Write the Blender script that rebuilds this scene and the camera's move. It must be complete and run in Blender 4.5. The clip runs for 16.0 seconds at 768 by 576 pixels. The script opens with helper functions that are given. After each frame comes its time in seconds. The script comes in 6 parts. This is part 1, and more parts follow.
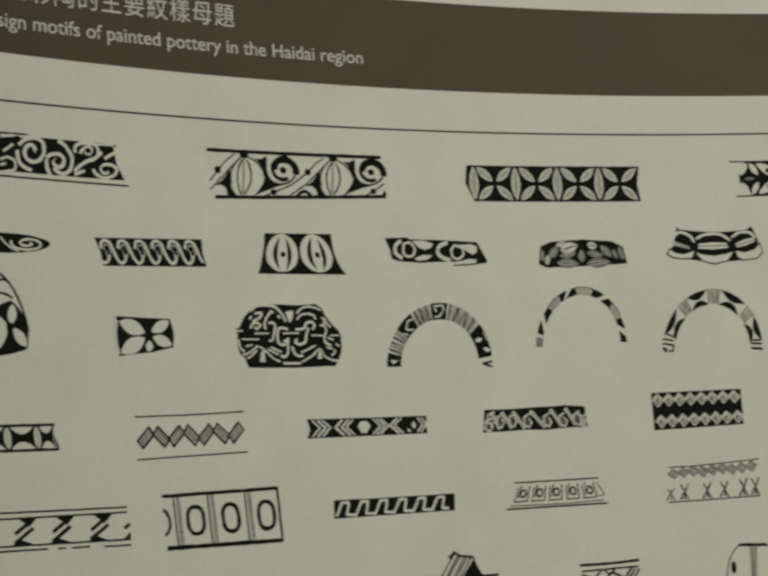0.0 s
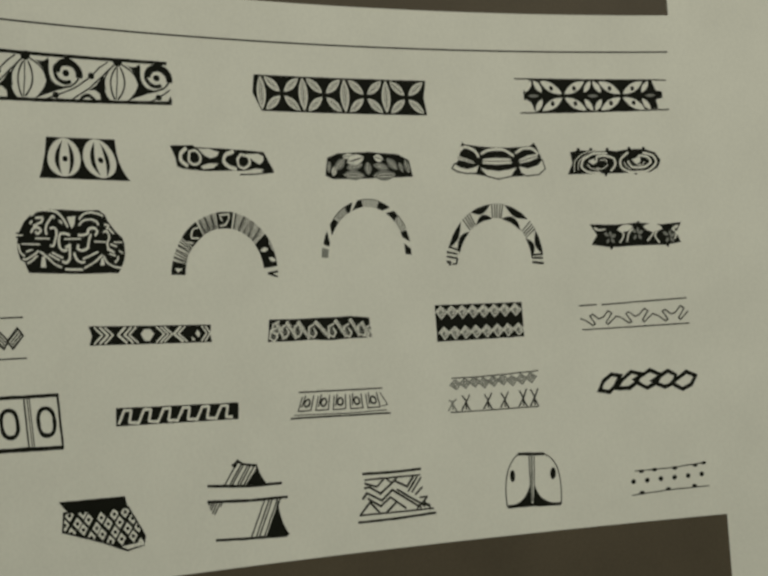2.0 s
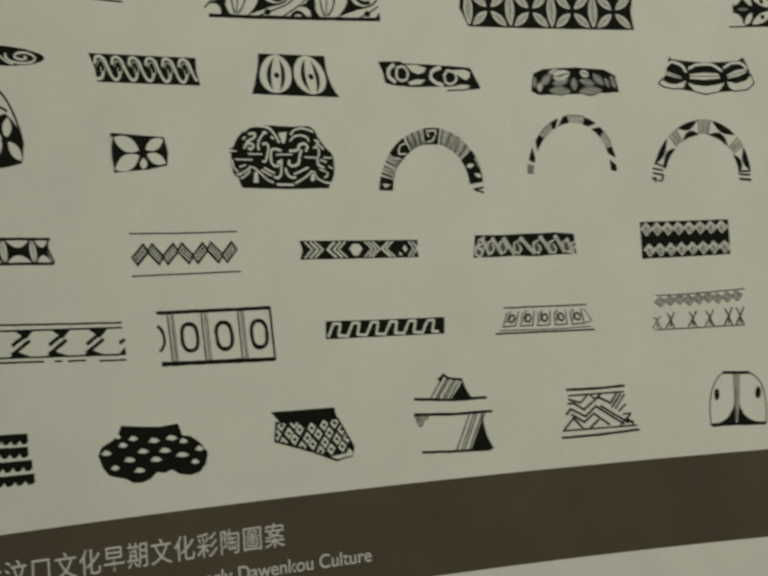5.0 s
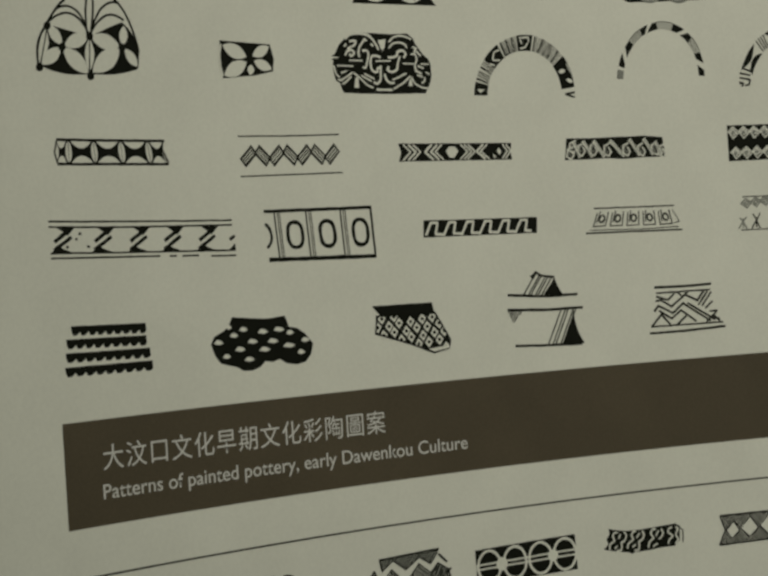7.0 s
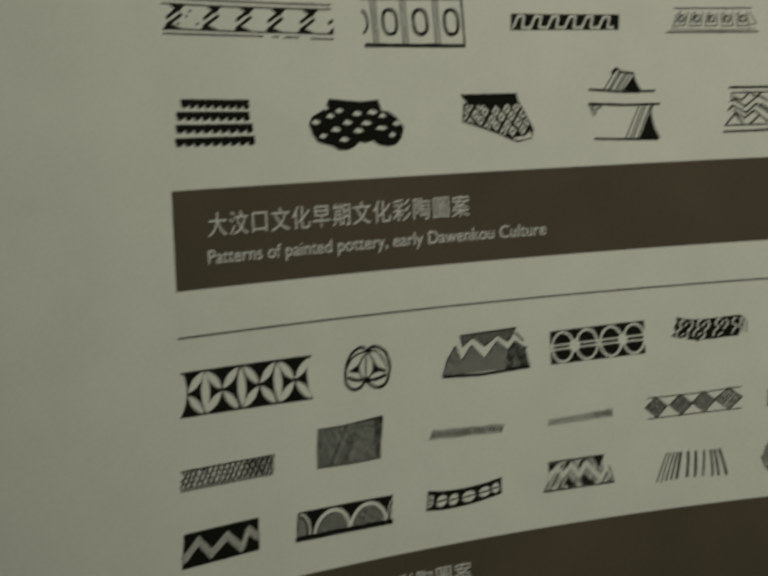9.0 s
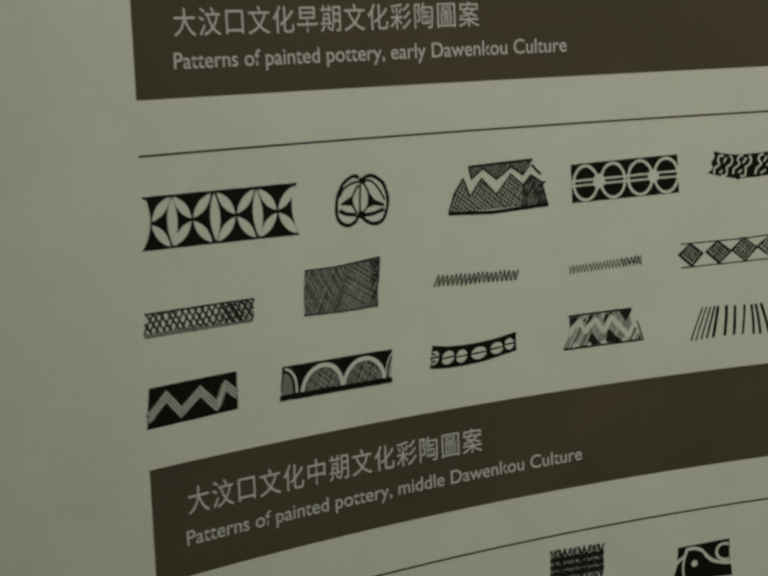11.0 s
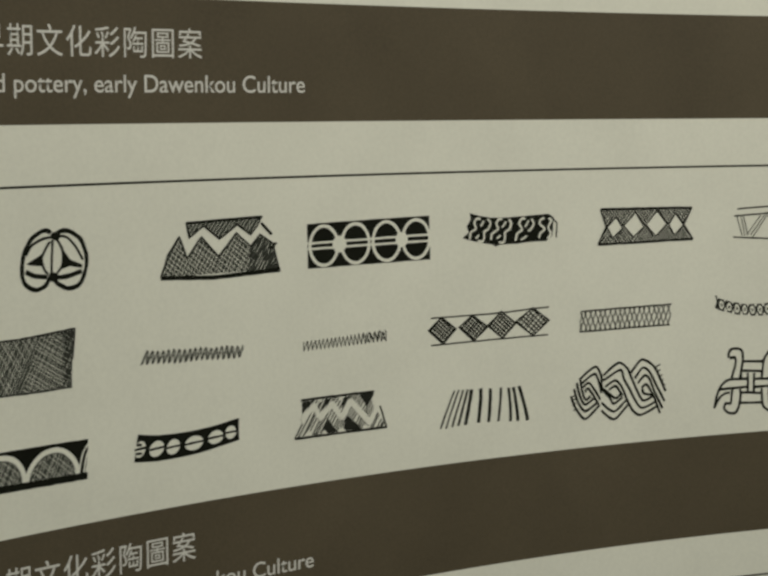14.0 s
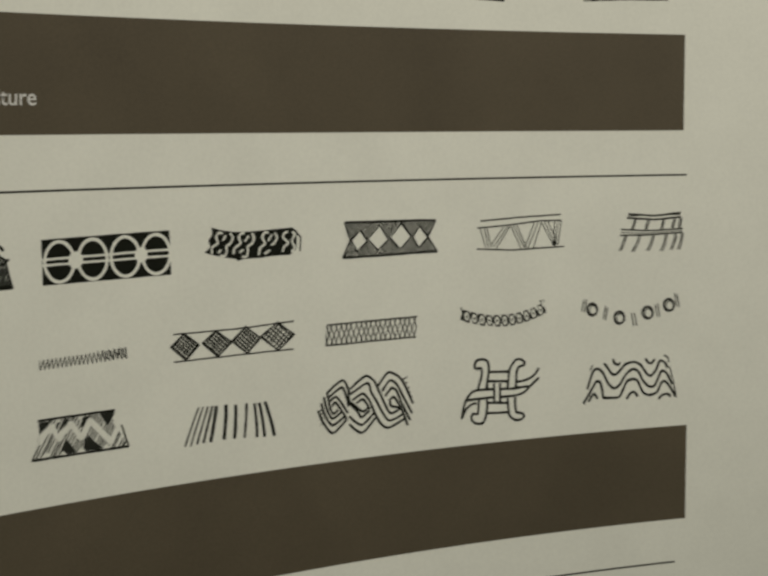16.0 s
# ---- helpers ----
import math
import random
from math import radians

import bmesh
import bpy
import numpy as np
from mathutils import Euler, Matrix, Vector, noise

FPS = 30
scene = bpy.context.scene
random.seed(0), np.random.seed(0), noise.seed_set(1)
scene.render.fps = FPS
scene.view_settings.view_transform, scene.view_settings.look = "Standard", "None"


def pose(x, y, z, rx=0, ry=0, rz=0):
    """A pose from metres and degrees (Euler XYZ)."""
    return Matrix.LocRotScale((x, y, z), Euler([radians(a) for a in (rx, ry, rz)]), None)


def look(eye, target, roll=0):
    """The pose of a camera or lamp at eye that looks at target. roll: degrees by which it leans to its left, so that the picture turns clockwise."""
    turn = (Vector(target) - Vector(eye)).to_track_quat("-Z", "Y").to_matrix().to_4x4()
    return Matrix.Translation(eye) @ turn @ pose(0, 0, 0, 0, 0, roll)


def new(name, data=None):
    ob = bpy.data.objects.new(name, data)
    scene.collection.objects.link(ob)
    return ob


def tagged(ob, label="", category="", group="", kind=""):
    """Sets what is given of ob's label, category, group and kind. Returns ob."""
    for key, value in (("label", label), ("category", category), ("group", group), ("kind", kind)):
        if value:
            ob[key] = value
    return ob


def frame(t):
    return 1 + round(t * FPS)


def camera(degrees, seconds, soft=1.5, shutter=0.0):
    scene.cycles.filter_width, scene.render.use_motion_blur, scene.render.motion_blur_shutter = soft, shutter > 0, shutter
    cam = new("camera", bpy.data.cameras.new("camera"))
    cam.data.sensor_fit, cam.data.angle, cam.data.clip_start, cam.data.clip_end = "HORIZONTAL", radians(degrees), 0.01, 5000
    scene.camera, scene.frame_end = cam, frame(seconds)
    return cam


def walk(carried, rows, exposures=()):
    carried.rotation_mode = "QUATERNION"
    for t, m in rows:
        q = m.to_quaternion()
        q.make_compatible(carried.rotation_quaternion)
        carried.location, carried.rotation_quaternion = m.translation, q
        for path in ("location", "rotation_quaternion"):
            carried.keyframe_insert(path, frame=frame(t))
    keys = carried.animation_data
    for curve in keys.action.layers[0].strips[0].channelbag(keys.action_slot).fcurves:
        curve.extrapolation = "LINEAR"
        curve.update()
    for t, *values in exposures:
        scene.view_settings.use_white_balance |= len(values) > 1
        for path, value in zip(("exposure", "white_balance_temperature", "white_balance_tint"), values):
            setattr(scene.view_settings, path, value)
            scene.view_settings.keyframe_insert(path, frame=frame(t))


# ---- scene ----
cam = camera(25.99, 16.0, soft=2.8, shutter=0.4)
walk(cam, [
    (0.0, pose(-0.6937, -1.2487, 1.4882, 96.257, 3.826, -30.405)),
    (0.5, pose(-0.6912, -1.2524, 1.4794, 96.269, 3.952, -32.813)),
    (1.0, pose(-0.6892, -1.2529, 1.4717, 95.740, 4.009, -34.711)),
    (1.5, pose(-0.6859, -1.2533, 1.4660, 95.166, 4.049, -37.142)),
    (2.0, pose(-0.6858, -1.2506, 1.4597, 93.755, 3.885, -37.446)),
    (2.5, pose(-0.6866, -1.2489, 1.4572, 93.042, 3.879, -37.143)),
    (3.0, pose(-0.6870, -1.2461, 1.4515, 91.088, 3.670, -37.112)),
    (3.5, pose(-0.6929, -1.2427, 1.4499, 90.825, 3.616, -36.211)),
    (4.0, pose(-0.7008, -1.2434, 1.4518, 91.041, 3.582, -34.930)),
    (4.5, pose(-0.7072, -1.2448, 1.4543, 91.122, 3.499, -33.095)),
    (5.0, pose(-0.7112, -1.2418, 1.4564, 91.410, 3.266, -31.370)),
    (5.2, pose(-0.7133, -1.2384, 1.4565, 91.579, 3.274, -30.698)),
    (7.3, pose(-0.7749, -1.3360, 1.4258, 88.832, 3.388, -28.211)),
    (7.5, pose(-0.7995, -1.3725, 1.4221, 88.620, 3.422, -28.569)),
    (8.0, pose(-0.7935, -1.3836, 1.4054, 86.312, 3.159, -28.224)),
    (8.5, pose(-0.8026, -1.3739, 1.3944, 85.522, 2.675, -28.036)),
    (9.0, pose(-0.8305, -1.3461, 1.3773, 84.015, 2.074, -26.872)),
    (9.2, pose(-0.8424, -1.3347, 1.3741, 83.117, 1.767, -26.240)),
    (11.3, pose(-0.7044, -1.0992, 1.2573, 81.261, 2.252, -27.667)),
    (11.5, pose(-0.6631, -1.0586, 1.2559, 80.584, 1.927, -27.089)),
    (12.0, pose(-0.6449, -1.0367, 1.2519, 81.254, 1.120, -28.291)),
    (12.5, pose(-0.6471, -1.0294, 1.2525, 82.609, 0.339, -31.822)),
    (13.0, pose(-0.6531, -1.0227, 1.2555, 83.494, -0.085, -33.881)),
    (13.5, pose(-0.6442, -1.0089, 1.2549, 83.490, -0.005, -34.646)),
    (14.0, pose(-0.6331, -0.9981, 1.2538, 83.460, 0.014, -35.915)),
    (14.5, pose(-0.6255, -0.9964, 1.2533, 83.455, 0.240, -37.290)),
    (15.0, pose(-0.6136, -0.9940, 1.2543, 83.557, -0.077, -40.007)),
    (15.5, pose(-0.6090, -1.0011, 1.2533, 83.859, -0.080, -41.607)),
    (16.0, pose(-0.6036, -1.0085, 1.2473, 84.187, 0.110, -43.470)),
], exposures=[(0.0, 0.12, 6500, 10), (3.5, 0.08, 6500, 10), (7.5, 0.0, 6500, 10), (9.2, -0.08, 6500, 9), (11.3, -0.02, 6500, 9), (12.0, 0.28, 6500, 10), (12.5, 0.39, 6500, 11), (13.0, 0.42, 6500, 11), (14.5, 0.55, 6500, 13), (16.0, 0.46, 6500, 15)])
RADIUS, Z0 = 1.5625, 1.83

# ---- world and lamps ----
world = bpy.data.worlds.new("gallery_air")
world.use_nodes = True
world.node_tree.nodes["Background"].inputs[0].default_value = (0.9, 0.95, 1.0, 1)
world.node_tree.nodes["Background"].inputs[1].default_value = 0.02
scene.world = world


def area_lamp(name, place, target, size, watts, colour):
    data = bpy.data.lights.new(name, "AREA")
    data.shape, data.size, data.energy, data.color = "DISK", size, watts, colour
    ob = new(name, data)
    ob.matrix_world = look(place, target)
    return ob


# Added, unseen spot; its falloff dims the wall's left and foot.
spot = bpy.data.lights.new("unseen_spot_light", "SPOT")
spot.energy, spot.color, spot.spot_size, spot.spot_blend, spot.shadow_soft_size = 215, (1.0, 0.96, 0.86), radians(54), 1.0, 0.06
new("unseen_spot_light", spot).matrix_world = look((0.75, -3.2, 2.8), (0.50, 0.0, 1.70))
# Unseen greenish fill, added below the ceiling; it has no fitting.
area_lamp("unseen_fill_light", (-0.3, -3.0, 2.93), (-0.3, -3.0, 0.0), 0.6, 17, (0.88, 1.0, 0.92))


# ---- materials ----
def material(name, colour, rough, grain=0.03, grain_size=900.0, blotch=0.04, blotch_size=6.0, bump=0.0, spec=0.3):
    mat = bpy.data.materials.new(name)
    mat.use_nodes = True
    nt = mat.node_tree
    bsdf = nt.nodes["Principled BSDF"]
    bsdf.inputs["Roughness"].default_value = rough
    bsdf.inputs["Specular IOR Level"].default_value = spec
    where = nt.nodes.new("ShaderNodeTexCoord")
    fine, wide = nt.nodes.new("ShaderNodeTexNoise"), nt.nodes.new("ShaderNodeTexNoise")
    fine.inputs["Scale"].default_value, wide.inputs["Scale"].default_value = grain_size, blotch_size
    fine.inputs["Detail"].default_value, wide.inputs["Detail"].default_value = 3, 5
    shade = []
    for tex, amount in ((fine, grain), (wide, blotch)):
        nt.links.new(where.outputs["Object"], tex.inputs["Vector"])
        ramp = nt.nodes.new("ShaderNodeMapRange")
        ramp.inputs["From Min"].default_value, ramp.inputs["From Max"].default_value = 0.3, 0.7
        ramp.inputs["To Min"].default_value, ramp.inputs["To Max"].default_value = 1 - amount, 1 + amount
        nt.links.new(tex.outputs["Fac"], ramp.inputs["Value"])
        shade.append(ramp)
    both = nt.nodes.new("ShaderNodeMath")
    both.operation = "MULTIPLY"
    nt.links.new(shade[0].outputs[0], both.inputs[0])
    nt.links.new(shade[1].outputs[0], both.inputs[1])
    tint = nt.nodes.new("ShaderNodeVectorMath")
    tint.operation = "SCALE"
    tint.inputs[0].default_value = colour
    nt.links.new(both.outputs[0], tint.inputs["Scale"])
    nt.links.new(tint.outputs[0], bsdf.inputs["Base Color"])
    if bump:
        lift = nt.nodes.new("ShaderNodeBump")
        lift.inputs["Strength"].default_value, lift.inputs["Distance"].default_value = bump, 0.0006
        nt.links.new(fine.outputs["Fac"], lift.inputs["Height"])
        nt.links.new(lift.outputs[0], bsdf.inputs["Normal"])
    return mat


PAPER = material("matt_cream_print", (0.66, 0.66, 0.565), 0.7, 0.028, 330, 0.035, 14, 0.12, 0.15)
BROWN = material("matt_brown_print", (0.081, 0.0665, 0.0415), 0.55, 0.08, 500, 0.10, 9, 0.12, 0.10)
INK = material("black_ink", (0.008, 0.009, 0.0055), 0.7, 0.15, 1500, 0.12, 60, 0, 0.05)
GREY = material("grey_ink", (0.20, 0.205, 0.175), 0.6, 0.2, 1500, 0.12, 60, 0, 0.1)
DENSE = material("dense_hatched_ink", (0.045, 0.049, 0.039), 0.6, 0.35, 900, 0.2, 90, 0, 0.08)
SOFTINK = material("thin_black_ink", (0.018, 0.019, 0.014), 0.6, 0.2, 1500, 0.15, 60, 0, 0.08)
LETTER = material("pale_lettering", (0.57, 0.565, 0.515), 0.6, 0.03, 900, 0.03, 30, 0, 0.15)
# Unseen walls and ceiling, darkened to cut light bounced on to the bands.
ROOM_GREY = material("unseen_room_grey", (0.36, 0.355, 0.33), 0.8, 0.03, 300, 0.05, 2, 0.2)
CARPET = material("grey_carpet", (0.10, 0.10, 0.095), 0.95, 0.3, 400, 0.1, 3, 0.6)


# ---- building helpers ----
def on_wall(u, v, h=0.0):
    """Millimetres along the curved wall, up it and off it, to a place in the world."""
    r = RADIUS - h / 1000
    a = u / 1000 / RADIUS
    return Vector((r * math.sin(a), r * math.cos(a) - RADIUS, Z0 + v / 1000))


STRIP = 12.0


def cut_in_strips(bm):
    """Cuts a flat bmesh in u, v at every strip, so that it bends with the wall."""
    us = [v.co.x for v in bm.verts]
    for k in range(math.ceil(min(us) / STRIP), math.floor(max(us) / STRIP) + 1):
        bmesh.ops.bisect_plane(bm, geom=bm.verts[:] + bm.edges[:] + bm.faces[:], dist=1e-4, plane_co=(k * STRIP, 0, 0), plane_no=(1, 0, 0))


def bent(bm, name, mat, h, parent=None):
    """Bends a flat bmesh in millimetres on to the wall, h millimetres proud of it, as one object."""
    for v in bm.verts:
        v.co = on_wall(v.co.x, v.co.y, h + v.co.z)
    mesh = bpy.data.meshes.new(name)
    bmesh.ops.recalc_face_normals(bm, faces=bm.faces[:])
    bm.to_mesh(mesh)
    bm.free()
    mesh.materials.append(mat)
    ob = new(name, mesh)
    ob.parent = parent
    return ob


def flat_rect(u0, v0, u1, v1):
    bm = bmesh.new()
    bm.faces.new([bm.verts.new((u, v, 0)) for u, v in ((u0, v0), (u1, v0), (u1, v1), (u0, v1))])
    cut_in_strips(bm)
    return bm


def box(name, lo, hi, mat, parent=None):
    bm = bmesh.new()
    bmesh.ops.create_cube(bm, size=1)
    for v in bm.verts:
        v.co = [lo[i] + (v.co[i] + 0.5) * (hi[i] - lo[i]) for i in range(3)]
    mesh = bpy.data.meshes.new(name)
    bm.to_mesh(mesh)
    bm.free()
    mesh.materials.append(mat)
    ob = new(name, mesh)
    ob.parent = parent
    return ob


# ---- the room ----
def curved_wall():
    """A concave half-round wall, 0.12 m thick, from floor to ceiling."""
    bm = bmesh.new()
    n = int(RADIUS * 1000 * math.pi / 2 / STRIP)
    cols = []
    for k in range(-n, n + 1):
        a = k * STRIP / 1000 / RADIUS
        cols.append([bm.verts.new((r * math.sin(a), r * math.cos(a) - RADIUS, z)) for r, z in ((RADIUS, 0), (RADIUS, 3.0), (RADIUS + 0.12, 3.0), (RADIUS + 0.12, 0))])
    for a, b in zip(cols, cols[1:]):
        for i in range(4):
            f = bm.faces.new((a[i], b[i], b[(i + 1) % 4], a[(i + 1) % 4]))
            f.smooth = i in (0, 2)
    bm.faces.new(cols[0])
    bm.faces.new(cols[-1][::-1])
    for e in bm.edges:
        e.smooth = all(f.smooth for f in e.link_faces)
    bmesh.ops.recalc_face_normals(bm, faces=bm.faces[:])
    mesh = bpy.data.meshes.new("wall_north")
    bm.to_mesh(mesh)
    bm.free()
    mesh.materials.append(PAPER)
    return tagged(new("wall_north", mesh), "concave cream gallery wall printed with pattern charts", "wall", kind="structure")


curved_wall()
W = RADIUS
# Unseen plain walls, floor and ceiling, added to close the room and bounce light.
tagged(box("wall_west", (-W - 0.12, -4.6, 0), (-W, -W + 0.0, 3.0), ROOM_GREY), "unseen plain side wall added to close the room", "wall", kind="structure")
tagged(box("wall_east", (W, -4.6, 0), (W + 0.12, -W + 0.0, 3.0), ROOM_GREY), "unseen plain side wall added to close the room", "wall", kind="structure")
tagged(box("wall_south", (-W - 0.12, -4.72, 0), (W + 0.12, -4.6, 3.0), ROOM_GREY), "unseen plain back wall added to close the room", "wall", kind="structure")
tagged(box("floor", (-W - 0.12, -4.72, -0.1), (W + 0.12, 0.12, 0.0), CARPET), "unseen grey carpeted floor added to close the room", "floor", kind="structure")
tagged(box("ceiling", (-W - 0.12, -4.72, 3.0), (W + 0.12, 0.12, 3.1), ROOM_GREY), "unseen plain ceiling added to close the room", "ceiling", kind="structure")


# ---- printed title bands and rules ----
def lettering(name, body, u0, u1, v0, v1, parent, label):
    """One line of words, fitted between u0 and u1, from the baseline v0 to the capitals' top v1."""
    curve = bpy.data.curves.new(name, "FONT")
    curve.body = body
    curve.offset = 0.005 if body.isascii() else 0.001
    curve.space_character = 1.0 if body.isascii() else 1.10
    text = new(name, curve)
    bpy.context.view_layer.update()
    mesh = bpy.data.meshes.new_from_object(text.evaluated_get(bpy.context.evaluated_depsgraph_get()))
    bpy.data.objects.remove(text)
    bm = bmesh.new()
    bm.from_mesh(mesh)
    bpy.data.meshes.remove(mesh)
    xs = [v.co.x for v in bm.verts]
    ys = [v.co.y for v in bm.verts]
    x0, x1 = min(xs), max(xs)
    latin = body.isascii()
    y0, y1 = (0.0, 0.70) if latin else (min(ys), max(ys))
    for v in bm.verts:
        v.co = (u0 + (v.co.x - x0) / (x1 - x0) * (u1 - u0), v0 + (v.co.y - y0) / (y1 - y0) * (v1 - v0), 0)
    return tagged(bent(bm, name, LETTER, 0.30, parent), label)


def title_band(u0, v0, u1, v1, label):
    ob = bent(flat_rect(u0, v0, u1, v1), "title_band", BROWN, 0.12)
    return tagged(ob, label, "title band", "title bands of the charts")


def rule(u0, u1, v, thick=1.6):
    return tagged(bent(flat_rect(u0, v - thick / 2, u1, v + thick / 2), "rule_line", SOFTINK, 0.12),
                  "thin dark rule printed across the cream wall", "rule line", "rules under the title bands")


band = title_band(-370, -2.4, 597, 80, "dark brown printed band titled with the main design motifs")
lettering("chinese_title", "海岱地區彩陶的主要紋樣母題", -354, -80.5, 40.8, 61.4, band, "pale Chinese lettering")
lettering("english_title", "Main design motifs of painted pottery in the Haidai region", -352, 44.7, 18.3, 30.0, band, "pale English lettering")
rule(-370, 593, -40.2)
band = title_band(-373, -593.5, 618, -510.0, "dark brown printed band titled early Dawenkou Culture")
lettering("chinese_title", "大汶口文化早期文化彩陶圖案", -338.5, -63.8, -550.3, -529.9, band, "pale Chinese lettering")
lettering("english_title", "Patterns of painted pottery, early Dawenkou Culture", -340, 20, -572.9, -561.2, band, "pale English lettering")
rule(-374, 622, -632.6)
band = title_band(-381, -942.7, 626, -857.2, "dark brown printed band titled middle Dawenkou Culture")
lettering("chinese_title", "大汶口文化中期文化彩陶圖案", -349.8, -74.2, -897.0, -876.3, band, "pale Chinese lettering")
lettering("english_title", "Patterns of painted pottery, middle Dawenkou Culture", -352.6, 25.4, -919.6, -908.3, band, "pale English lettering")
rule(-382, 616, -982)


# ---- drawing helpers for the printed motifs ----
from mathutils.geometry import tessellate_polygon


def resample(pts, step, closed=False):
    out = []
    ends = pts[1:] + pts[:1] if closed else pts[1:]
    for a, b in zip(pts, ends):
        n = max(1, int(math.hypot(b[0] - a[0], b[1] - a[1]) / step))
        out += [(a[0] + (b[0] - a[0]) * k / n, a[1] + (b[1] - a[1]) * k / n) for k in range(n)]
    return out if closed else out + [pts[-1]]


def at_sharp_turns(pts):
    """Parts a stroke where it turns back on itself."""
    runs, now = [], [pts[0]]
    for a, b, c in zip(pts, pts[1:], pts[2:] + [None]):
        now.append(b)
        if c and (Vector(b) - Vector(a)).length > 1e-6 and (Vector(c) - Vector(b)).length > 1e-6 and (Vector(b) - Vector(a)).normalized().dot((Vector(c) - Vector(b)).normalized()) < -0.1:
            runs.append(now)
            now = [b]
    return runs + [now]


def shaky(p, amount=0.28):
    """A point moved by the slight unevenness of a hand-inked line."""
    n = noise.noise_vector((p[0] / 7, p[1] / 7, 3.1))
    f = noise.noise_vector((p[0] / 2.2, p[1] / 2.2, 8.7))
    return p[0] + amount * n.x + 0.12 * f.x, p[1] + amount * n.y + 0.12 * f.y


def oval(cx, cy, rx, ry, a0=0, a1=360, n=26):
    return [(cx + rx * math.cos(radians(a0 + (a1 - a0) * k / n)), cy + ry * math.sin(radians(a0 + (a1 - a0) * k / n))) for k in range(n + (abs(a1 - a0) < 359))]


def bend(p, c, q, n=10):
    """A quadratic curve from p to q, drawn towards c."""
    return [((1 - s) ** 2 * p[0] + 2 * s * (1 - s) * c[0] + s * s * q[0], (1 - s) ** 2 * p[1] + 2 * s * (1 - s) * c[1] + s * s * q[1]) for s in (k / n for k in range(n + 1))]


def flow(pts, n=4):
    """A smooth stroke through the points."""
    ring = [pts[0]] + pts + [pts[-1]]
    out = []
    for a, b, c, d in zip(ring, ring[1:], ring[2:], ring[3:]):
        for k in range(n):
            t = k / n
            out.append(tuple(b[i] + 0.4 * t * (c[i] - a[i]) + t * t * (0.8 * a[i] - 2.6 * b[i] + 2.2 * c[i] - 0.4 * d[i]) + t ** 3 * (-0.4 * a[i] + 1.6 * b[i] - 1.6 * c[i] + 0.4 * d[i]) for i in (0, 1)) if k else b)
    return out + [pts[-1]]


def curl(cx, cy, rx, ry, a0, turns, inner=0.12, n=34):
    """A spiral from the rim inwards."""
    out = []
    for k in range(n + 1):
        s = k / n
        r = 1 - (1 - inner) * s
        a = radians(a0) + turns * 2 * math.pi * s
        out.append((cx + rx * r * math.cos(a), cy + ry * r * math.sin(a)))
    return out


def zigzag(x0, x1, lo, hi, n, first_up=True):
    return [(x0 + (x1 - x0) * k / n, hi if (k % 2 == 0) == first_up else lo) for k in range(n + 1)]


INKED = 1.55


